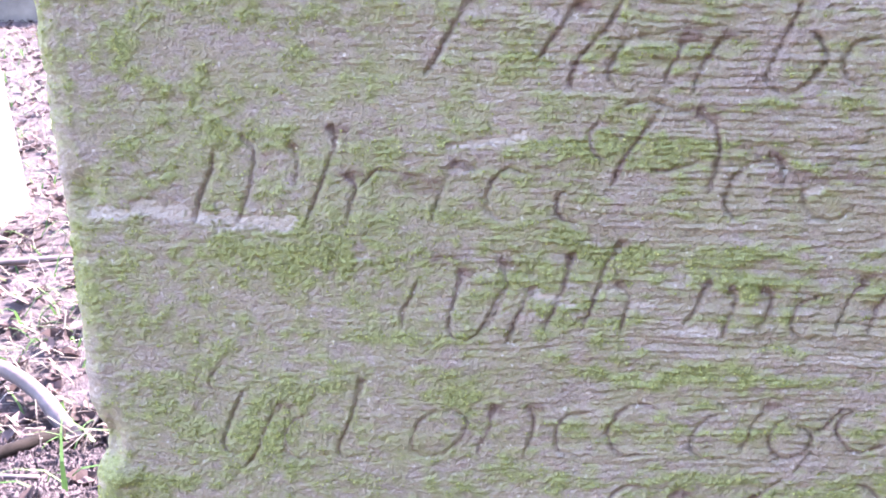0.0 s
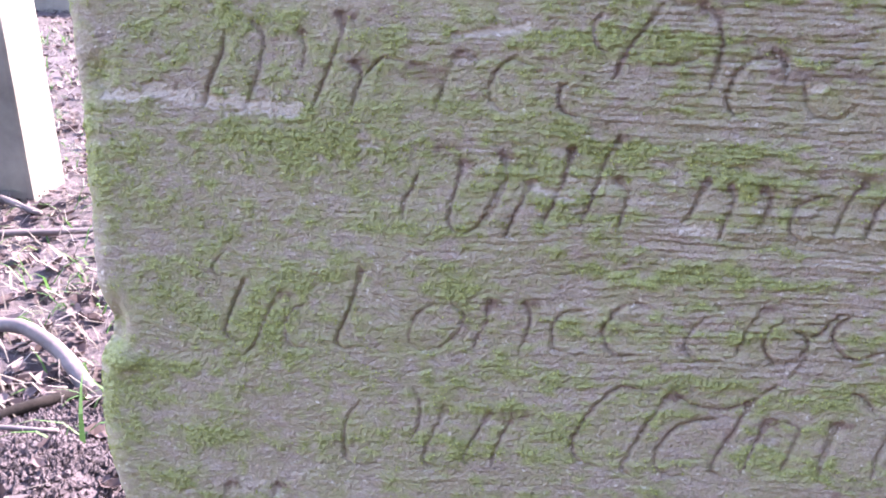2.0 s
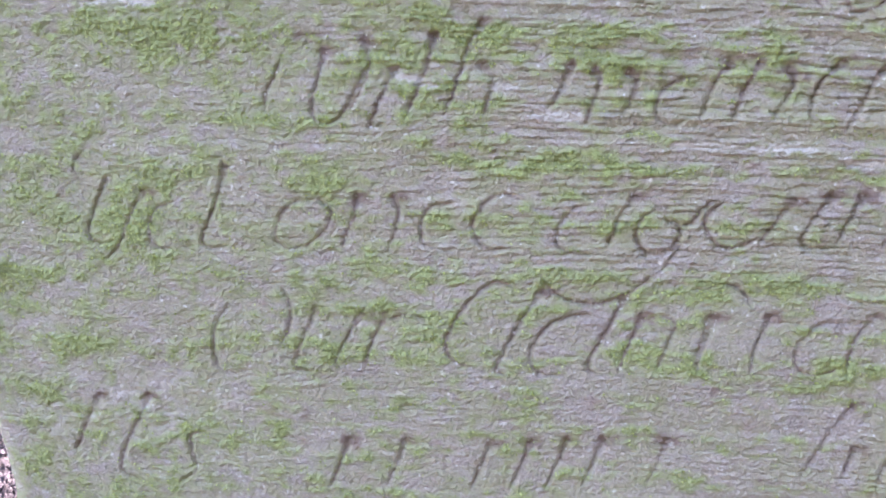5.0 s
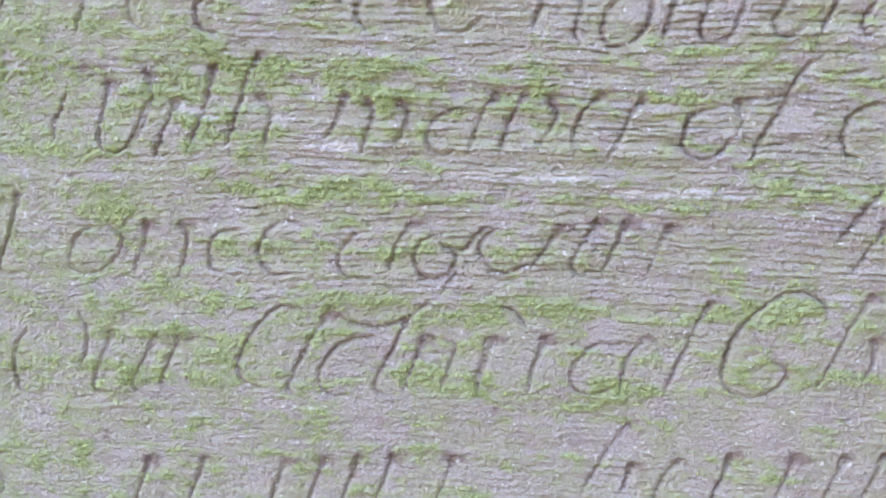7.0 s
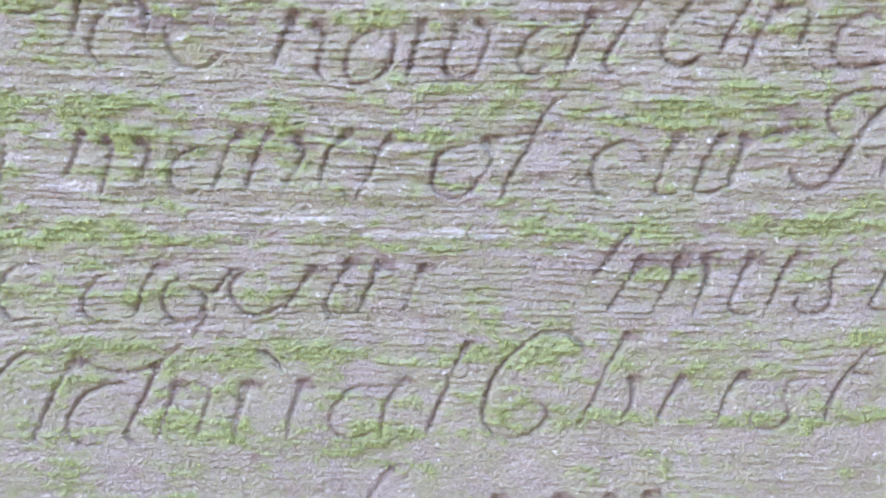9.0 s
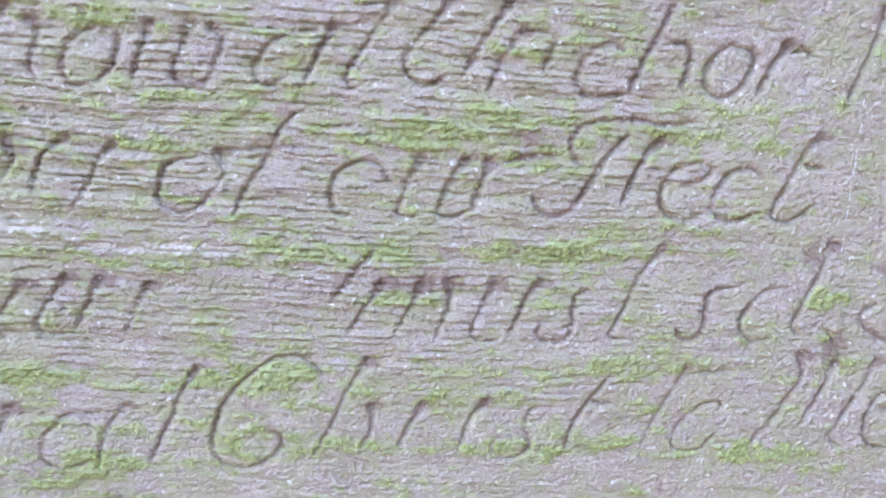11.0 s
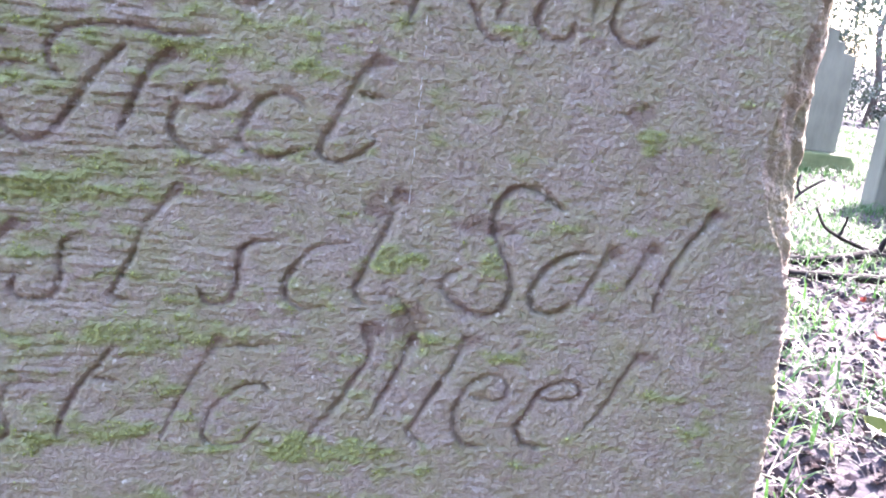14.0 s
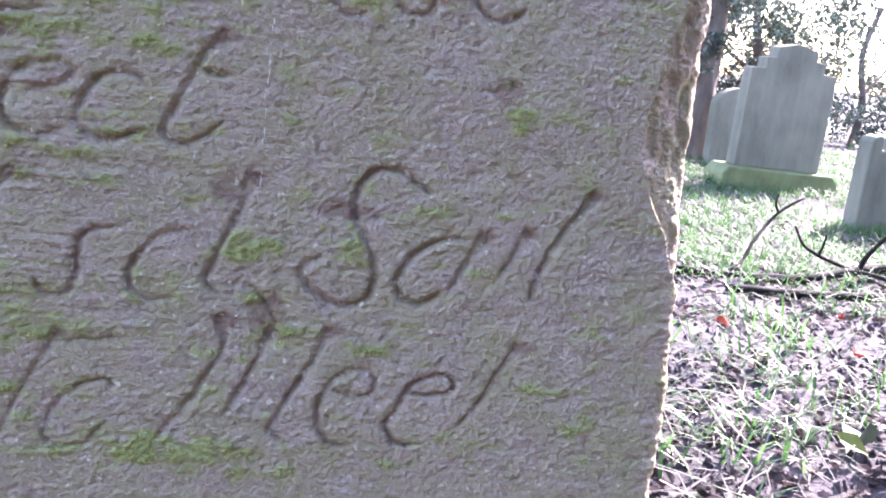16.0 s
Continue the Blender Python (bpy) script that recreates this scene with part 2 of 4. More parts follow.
# "see"
line(1.4, (-179.8, 710.3), (-183.0, 703.8), (-180.7, 697.7), (-176.0, 695.4))
line(1.4, (-158.0, 714.3), (-164.0, 705.8), (-169.7, 697.7), (-174.7, 686.4))
line(1.4, (-173.3, 714.7), (-162.5, 717.3), (-153.4, 714.1), (-144.5, 713.3))
stem(1.4, (-143.9, 713.3), (-138.7, 707.9), (-136.7, 698.8), (-138.7, 688.6), (-140.1, 682.8))
line(1.4, (-161.4, 692.6), (-154.3, 692.2), (-144.0, 694.9))
line(1.4, (-114.7, 695.9), (-121.6, 695.8), (-129.3, 691.7), (-132.8, 684.5), (-133.5, 679.3), (-129.7, 673.7))
stem(1.4, (-117.3, 697.3), (-113.0, 692.8), (-113.8, 685.0))
line(1.4, (-87.1, 695.9), (-97.8, 694.7))
line(1.4, (-107.1, 687.7), (-104.7, 678.5), (-98.0, 674.3), (-91.7, 675.4), (-87.0, 680.2))
# "now"
stem(1.4, (-61.2, 693.2), (-66.0, 683.2), (-68.9, 675.5))
stem(1.4, (-53.0, 689.3), (-50.7, 685.1), (-53.0, 675.9), (-51.2, 670.4))
line(1.4, (-25.4, 689.4), (-34.2, 688.3), (-40.3, 684.2), (-43.2, 676.7), (-41.8, 671.3), (-36.5, 670.3), (-29.4, 674.1), (-26.0, 681.3), (-25.7, 688.6))
stem(1.4, (-15.6, 691.1), (-18.1, 683.3), (-20.8, 673.3))
stem(1.4, (-2.5, 692.2), (-5.2, 685.2), (-7.6, 678.6), (-6.5, 673.7), (-0.4, 673.0), (4.3, 675.3))
stem(1.4, (3.7, 691.9), (8.2, 688.9), (6.4, 682.5), (3.9, 675.2))
# "at"
line(1.5, (39.0, 693.6), (29.2, 691.8), (22.9, 687.6), (18.9, 680.7), (19.7, 676.1), (24.6, 674.8), (30.3, 678.4))
stem(1.5, (44.5, 695.4), (40.7, 689.0), (37.3, 681.2), (35.4, 675.4))
stem(1.5, (65.1, 707.0), (59.4, 696.2), (54.2, 688.3), (49.7, 680.3), (50.7, 676.6), (55.5, 675.8))
# "anchor"
stem(1.6, (85.3, 709.8), (76.0, 696.7), (71.1, 690.6), (69.3, 685.3), (72.3, 680.1), (78.3, 678.7), (84.6, 682.3))
stem(1.6, (105.9, 710.7), (99.4, 700.6), (93.4, 689.5), (90.0, 682.7))
stem(1.6, (110.3, 699.0), (105.2, 692.4), (101.9, 684.4), (99.0, 678.3))
line(1.6, (107.9, 696.1), (115.7, 700.1), (122.3, 697.7), (120.5, 692.7), (118.3, 686.1))
line(1.6, (147.9, 695.5), (143.9, 697.9), (136.8, 696.0), (132.2, 689.7), (131.2, 683.7), (135.5, 679.4), (142.9, 679.2), (150.7, 681.4))
stem(1.6, (165.3, 716.1), (160.1, 703.8), (155.1, 692.5), (150.7, 681.4))
line(1.6, (164.8, 700.3), (171.3, 699.8), (173.1, 694.0), (171.0, 685.7), (173.0, 683.5))
line(1.6, (194.0, 700.7), (186.5, 700.1), (180.4, 693.5), (179.5, 687.4), (183.4, 682.6), (190.0, 683.1), (195.7, 689.7), (197.8, 698.0), (192.4, 701.2))
stem(1.6, (210.0, 702.6), (205.7, 696.6), (202.4, 689.2), (199.9, 683.6))
line(1.6, (221.0, 699.4), (216.2, 701.5), (211.3, 699.9))
# "ride"
stem(1.5, (247.1, 719.2), (243.0, 704.6), (236.0, 683.4))
line(1.5, (246.8, 718.4), (253.9, 721.5), (260.4, 712.4), (252.5, 702.1), (256.8, 690.1), (262.4, 681.7), (269.1, 682.3))
stem(1.5, (269.0, 704.4), (267.2, 696.6), (263.7, 687.7))
line(1.5, (290.7, 704.5), (281.7, 699.2), (277.7, 691.9), (278.4, 687.1), (282.7, 683.7), (288.9, 685.3), (290.5, 690.0))
stem(1.5, (296.5, 712.1), (296.8, 700.9), (296.1, 692.0))
line(1.5, (322.9, 702.8), (316.0, 707.0), (307.4, 702.1), (303.1, 693.7), (305.0, 688.0), (312.1, 685.1), (319.4, 689.1))
# "with"
line(1.15, (-246.0, 649.9), (-247.8, 643.9), (-251.1, 638.7), (-252.1, 630.8))
stem(1.15, (-229.0, 652.9), (-231.8, 643.0), (-234.0, 632.9), (-231.8, 627.3), (-224.7, 628.0), (-217.5, 638.7), (-213.4, 648.0))
stem(1.15, (-213.5, 657.4), (-212.5, 647.6), (-216.4, 637.6), (-220.5, 631.0))
stem(1.15, (-202.2, 647.3), (-206.3, 639.9), (-209.8, 632.1), (-211.6, 626.2), (-205.9, 626.5))
stem(1.3, (-188.1, 659.9), (-190.1, 651.4), (-193.8, 640.7), (-197.9, 631.1))
stem(1.3, (-170.7, 664.3), (-175.8, 655.9), (-178.2, 647.4), (-181.3, 638.8), (-184.2, 630.6))
stem(1.3, (-170.2, 649.2), (-166.4, 644.4), (-167.6, 638.0), (-169.7, 629.8))
# "many"
stem(1.3, (-137.8, 649.8), (-140.4, 643.9), (-141.7, 640.0), (-146.3, 633.3))
stem(1.3, (-129.2, 647.9), (-127.5, 643.7), (-129.6, 636.7), (-132.0, 628.5))
stem(1.3, (-117.2, 648.1), (-114.2, 644.0), (-116.7, 635.9), (-118.0, 631.6), (-114.1, 629.1))
line(1.3, (-93.4, 646.9), (-102.9, 642.9), (-106.5, 637.1), (-106.0, 631.8), (-100.6, 628.9), (-96.3, 630.8))
stem(1.3, (-80.9, 650.9), (-85.4, 646.6), (-88.0, 639.6), (-91.2, 630.2))
stem(1.3, (-70.4, 652.1), (-74.4, 645.2), (-77.3, 636.7), (-79.7, 630.5))
stem(1.3, (-60.2, 649.2), (-58.4, 645.1), (-60.5, 639.1), (-63.9, 633.6), (-61.7, 631.1))
stem(1.3, (-41.6, 652.4), (-49.2, 645.7), (-51.4, 638.3), (-51.9, 634.1), (-47.5, 631.0), (-37.6, 630.8))
stem(1.3, (-26.3, 651.3), (-31.5, 645.0), (-34.2, 637.6), (-39.4, 628.2))
# "of"
line(1.3, (1.3, 648.7), (-8.8, 645.4), (-11.4, 638.1), (-11.0, 632.8), (-5.6, 629.8), (1.5, 631.0), (5.7, 636.3), (8.3, 639.7))
stem(1.3, (7.9, 650.5), (10.0, 644.7), (8.3, 639.7))
line(1.3, (37.5, 668.4), (28.8, 660.4), (23.7, 649.1), (19.2, 641.8), (16.5, 637.2), (13.7, 629.0))
line(1.3, (9.9, 650.9), (22.3, 652.8), (36.7, 654.7))
# "our"
line(1.45, (67.6, 642.9), (63.6, 649.2), (56.6, 650.7), (49.0, 646.3), (46.4, 639.2), (48.8, 632.4), (55.5, 630.5))
stem(1.45, (77.3, 652.5), (73.4, 643.8), (70.6, 634.6), (72.4, 632.1), (78.9, 632.2))
stem(1.45, (93.3, 652.9), (89.5, 647.4), (86.4, 639.5), (85.2, 634.2), (89.2, 632.8), (95.7, 634.8))
stem(1.45, (101.9, 653.4), (100.7, 648.1), (98.6, 641.3), (96.7, 634.6))
line(1.45, (102.4, 652.7), (108.9, 653.9), (121.1, 656.7), (128.3, 657.6))
# "fleet"
line(1.6, (136.1, 654.4), (131.8, 658.6), (132.4, 665.4), (138.7, 669.6), (153.3, 671.9), (166.4, 670.8), (178.8, 672.7))
line(1.6, (152.7, 666.1), (146.3, 658.5), (140.9, 650.0), (137.3, 643.5), (132.6, 637.0), (126.4, 635.2), (120.9, 637.8), (119.2, 641.9))
stem(1.6, (165.4, 664.9), (159.3, 657.9), (155.1, 647.7), (152.4, 640.0))
line(1.6, (175.4, 648.9), (183.3, 651.5), (186.5, 655.5), (181.3, 657.7), (172.8, 655.1), (168.2, 648.5), (167.6, 642.1), (171.8, 637.7), (178.6, 636.4), (186.1, 639.2))
line(1.6, (207.0, 653.8), (202.0, 656.9), (194.0, 654.7), (189.4, 647.6), (188.3, 641.2), (193.1, 637.2), (199.9, 637.5), (207.4, 641.0))
stem(1.6, (228.3, 670.0), (223.1, 665.2), (219.7, 658.0), (215.5, 648.1), (212.4, 641.3), (215.9, 638.0), (222.6, 639.2), (229.4, 645.0))
line(1.6, (221.6, 660.2), (232.0, 659.0))
# "yet"
line(0.7, (-315.4, 613.3), (-323.2, 614.3), (-327.8, 608.4), (-326.1, 603.2))
line(1.1, (-314.8, 604.6), (-321.3, 589.5), (-323.6, 581.0), (-319.7, 577.6), (-313.3, 578.8))
stem(1.1, (-300.8, 598.3), (-306.7, 588.6), (-310.5, 578.8), (-315.9, 571.9))
line(1.1, (-288.4, 595.4), (-295.2, 592.4), (-298.9, 585.1), (-297.0, 577.9), (-289.6, 576.4))
stem(1.1, (-268.0, 609.2), (-271.6, 596.5), (-275.7, 586.8), (-277.7, 580.5), (-274.4, 577.2), (-267.0, 578.6))
# "once"
line(1.1, (-233.0, 597.7), (-241.8, 596.3), (-247.4, 589.8), (-248.6, 582.6), (-245.3, 578.4), (-237.5, 579.3), (-229.7, 585.4), (-227.3, 593.8), (-233.4, 598.2))
stem(1.1, (-216.8, 598.9), (-218.7, 590.4), (-222.0, 583.2), (-222.8, 578.6))
stem(1.1, (-203.3, 599.2), (-201.0, 593.1), (-202.6, 586.0), (-205.2, 577.8))
line(1.1, (-177.5, 597.8), (-189.3, 595.7), (-192.4, 588.6), (-191.2, 581.5), (-185.7, 579.7), (-178.5, 580.6))
line(1.2, (-154.9, 599.7), (-160.0, 601.7), (-167.3, 599.2), (-172.2, 591.2), (-171.9, 585.7), (-167.4, 580.4), (-158.5, 580.8))
# "again"
line(1.2, (-128.6, 598.8), (-135.7, 596.3), (-140.4, 588.4), (-140.0, 582.9), (-134.6, 579.9), (-126.3, 580.3))
stem(1.2, (-112.8, 601.7), (-117.9, 593.5), (-121.7, 582.8))
line(1.2, (-99.0, 599.1), (-107.8, 595.5), (-111.4, 588.8), (-108.8, 582.4), (-102.5, 580.5), (-96.6, 584.1), (-95.8, 591.3), (-102.1, 594.7))
line(1.2, (-79.7, 602.2), (-85.9, 599.8), (-91.3, 593.1), (-96.0, 590.7))
line(1.2, (-94.3, 585.3), (-98.1, 578.1), (-101.4, 573.5))
line(1.3, (-79.5, 601.2), (-85.9, 595.3), (-84.6, 588.7), (-79.1, 584.1), (-72.5, 584.6), (-66.1, 588.3))
stem(1.3, (-54.8, 602.1), (-60.9, 593.8), (-66.0, 585.9))
stem(1.3, (-41.8, 604.0), (-46.0, 597.1), (-50.0, 589.7), (-50.5, 586.1), (-46.5, 584.2), (-39.2, 585.6))
stem(1.3, (-30.3, 603.5), (-34.1, 595.7), (-38.4, 585.6))
stem(1.3, (-14.1, 602.8), (-18.1, 595.0), (-21.2, 586.1))
# "I must"
line(1.3, (64.1, 620.8), (56.1, 610.4), (48.9, 599.7))
stem(1.3, (66.7, 606.7), (61.9, 599.2), (56.4, 589.5), (54.5, 586.5))
stem(1.3, (81.0, 607.3), (76.4, 596.6), (72.4, 588.2))
stem(1.3, (91.5, 608.0), (91.7, 600.4), (89.1, 592.8), (87.1, 586.6))
stem(1.3, (107.9, 609.5), (104.3, 600.9), (101.3, 593.3), (101.1, 589.0), (105.5, 587.0), (111.6, 588.3))
stem(1.3, (125.1, 610.3), (120.0, 603.7), (117.0, 594.9), (114.6, 588.4))
line(1.3, (146.7, 607.8), (140.2, 606.6), (138.6, 601.2), (138.7, 594.0), (136.6, 589.1), (129.8, 587.8), (125.6, 590.5), (126.8, 595.3))
stem(1.3, (171.0, 624.9), (163.5, 614.8), (159.2, 604.2), (155.8, 595.3), (153.9, 590.8), (159.7, 589.2))
# "set"
line(1.45, (202.5, 611.5), (193.5, 610.0), (190.8, 604.3), (190.7, 597.2), (188.5, 591.3), (182.4, 590.7), (179.3, 595.0))
line(1.45, (224.9, 612.7), (215.3, 610.9), (208.2, 603.9), (205.4, 596.0), (210.1, 591.2), (220.6, 591.5))
stem(1.5, (239.4, 628.9), (236.6, 619.9), (232.5, 610.1), (229.3, 601.8), (228.0, 596.5), (232.6, 593.5))
line(0.9, (232.9, 597.0), (241.2, 596.8), (246.7, 590.9), (249.9, 584.4), (247.5, 577.0))
# "sail"
line(1.65, (294.7, 629.5), (289.4, 633.0), (283.5, 636.1), (276.1, 634.7), (271.5, 627.7), (271.9, 619.5), (276.9, 610.6), (279.0, 602.4), (276.7, 594.9), (269.3, 592.5), (261.3, 596.3), (256.0, 602.2), (261.1, 607.2))
line(1.65, (308.0, 616.3), (298.5, 614.9), (290.3, 609.2), (286.4, 601.7), (287.5, 596.9), (294.4, 594.7), (301.1, 598.6))
stem(1.65, (312.9, 616.6), (309.2, 610.9), (305.6, 603.7), (302.9, 598.9))
stem(1.65, (327.6, 619.0), (322.9, 611.0), (318.8, 604.4))
stem(1.65, (348.9, 633.0), (341.0, 622.8), (334.5, 611.7), (331.1, 602.9), (330.5, 597.7))
# "our"
line(1.1, (-268.3, 554.8), (-273.5, 546.6), (-275.0, 538.1), (-273.7, 529.7), (-267.9, 526.4), (-259.3, 528.2))
line(1.1, (-246.4, 562.1), (-243.5, 554.3), (-244.8, 544.8), (-248.2, 538.9))
stem(1.1, (-233.3, 553.8), (-238.0, 542.8), (-241.4, 534.3), (-240.9, 529.5), (-234.9, 528.2))
stem(1.1, (-215.4, 552.5), (-221.0, 543.4), (-225.4, 534.1), (-224.0, 530.1))
stem(1.1, (-205.6, 553.1), (-210.9, 541.7), (-214.5, 530.0))
line(1.1, (-205.1, 551.0), (-196.8, 553.6), (-188.3, 550.4))
# "admiral"
line(1.25, (-154.9, 566.0), (-164.6, 567.0), (-174.0, 558.5), (-180.1, 548.8), (-182.0, 540.5), (-178.4, 534.8), (-170.9, 533.5))
stem(1.25, (-145.6, 564.2), (-153.1, 552.4), (-159.0, 540.8), (-162.0, 532.2), (-156.7, 530.2))
line(1.25, (-145.9, 568.5), (-138.7, 562.8), (-125.9, 560.2), (-115.6, 563.0), (-108.6, 567.9), (-103.5, 573.1))
line(1.25, (-125.9, 555.4), (-134.0, 555.1), (-142.3, 551.2), (-148.2, 542.7), (-148.9, 535.6), (-144.3, 531.2), (-135.9, 531.8))
stem(1.25, (-114.3, 563.1), (-118.9, 552.2), (-124.5, 541.9), (-126.8, 534.5), (-122.1, 531.8))
stem(1.25, (-106.6, 555.7), (-111.9, 543.9), (-115.4, 533.5))
line(1.25, (-108.9, 553.3), (-100.3, 556.1), (-94.7, 553.7), (-96.4, 546.7), (-100.0, 535.7))
stem(1.25, (-81.7, 556.3), (-83.9, 547.5), (-86.4, 536.6))
line(1.25, (-77.6, 570.2), (-70.9, 567.6), (-67.0, 561.4))
stem(1.25, (-79.4, 556.1), (-83.6, 545.2), (-85.4, 534.8))
stem(1.25, (-59.3, 557.0), (-63.6, 546.0), (-65.9, 534.4))
line(1.25, (-29.9, 556.2), (-40.8, 554.9), (-47.1, 547.8), (-49.0, 541.8), (-46.6, 536.8), (-41.0, 535.6), (-31.6, 538.1))
stem(1.25, (-20.5, 559.1), (-26.4, 551.5), (-29.2, 542.6), (-29.5, 536.3))
stem(1.25, (2.8, 572.8), (-2.2, 563.8), (-4.8, 555.1), (-8.7, 546.9), (-11.8, 537.7))
# "christ"
line(1.25, (47.8, 572.3), (41.4, 578.1), (31.8, 578.9), (21.8, 571.9), (14.0, 562.6), (9.9, 551.0), (10.6, 541.8), (15.9, 537.4), (24.6, 537.2), (32.8, 542.7), (33.8, 548.5), (28.4, 551.9))
stem(1.25, (63.2, 578.1), (56.8, 566.7), (52.3, 555.2), (47.7, 545.2), (45.5, 541.2))
stem(1.25, (66.0, 560.9), (66.2, 552.1), (63.1, 544.4))
stem(1.25, (85.2, 562.4), (80.5, 554.2), (76.6, 544.6))
stem(1.25, (109.0, 563.8), (103.7, 557.9), (101.1, 550.5), (98.7, 542.8))
line(1.25, (137.2, 562.5), (127.4, 561.1), (124.7, 555.4), (126.7, 546.4), (122.6, 542.7), (116.7, 541.7), (112.3, 545.1), (114.1, 551.0))
line(1.25, (156.0, 575.1), (149.1, 565.9), (143.5, 555.8), (140.8, 545.5))
line(1.25, (158.4, 563.8), (148.2, 564.5))
# "to"
stem(1.2, (186.5, 578.4), (180.8, 567.5), (175.3, 556.4), (171.5, 545.9))
line(1.2, (184.2, 576.3), (196.8, 577.6), (207.1, 579.2))
line(1.2, (203.9, 563.5), (200.4, 565.5), (194.0, 563.7), (186.8, 556.6), (184.4, 548.4), (188.3, 545.0), (196.4, 546.3), (202.1, 552.7))
# "meet"
stem(1.4, (233.4, 585.8), (234.4, 576.6), (230.5, 569.2), (224.4, 558.6), (216.5, 548.3))
stem(1.4, (248.8, 582.7), (245.6, 575.5), (241.3, 566.4), (236.6, 556.8))
stem(1.4, (266.3, 583.4), (261.8, 574.0), (256.4, 564.7), (252.0, 556.1), (250.3, 551.8), (255.6, 548.5))
line(1.4, (268.8, 565.7), (279.4, 564.3), (282.1, 569.5), (277.2, 572.8), (270.9, 570.4), (265.3, 562.8), (265.2, 554.3), (269.1, 549.0), (276.7, 548.0))
line(1.4, (292.0, 565.5), (305.1, 566.0), (307.2, 570.5), (300.9, 571.8), (293.5, 567.9), (289.0, 559.1), (286.6, 554.7), (290.1, 549.8), (298.2, 549.0))
stem(1.4, (327.8, 582.3), (322.4, 574.9), (316.9, 564.2), (312.0, 557.4), (309.4, 554.3))
# "also"
stem(1.15, (-323.1, 514.0), (-329.4, 501.7), (-334.4, 490.0))
stem(1.15, (-302.9, 514.8), (-309.0, 501.2), (-314.8, 488.9), (-314.2, 481.8), (-306.1, 479.1))
line(1.15, (-279.1, 500.9), (-285.2, 499.2), (-285.6, 492.2), (-283.5, 484.7), (-290.1, 478.8))
# "his"
stem(1.15, (-25.5, 523.2), (-32.1, 513.6), (-37.3, 503.7), (-42.9, 493.1))
stem(1.15, (-22.8, 505.8), (-27.1, 493.9))
stem(1.15, (-4.6, 508.5), (-10.2, 501.3), (-14.1, 491.5))
# the names of the last line, as plain bars
for x, z in ((-228, 480), (-205, 481), (-171, 482), (-155, 483), (-141, 484), (-127, 485), (-102, 486), (8, 491), (33, 492), (52, 493), (67, 494)):
    stem(1.1, (x + 7.5, z + 20), (x + 4.0, z + 10), (x, z))


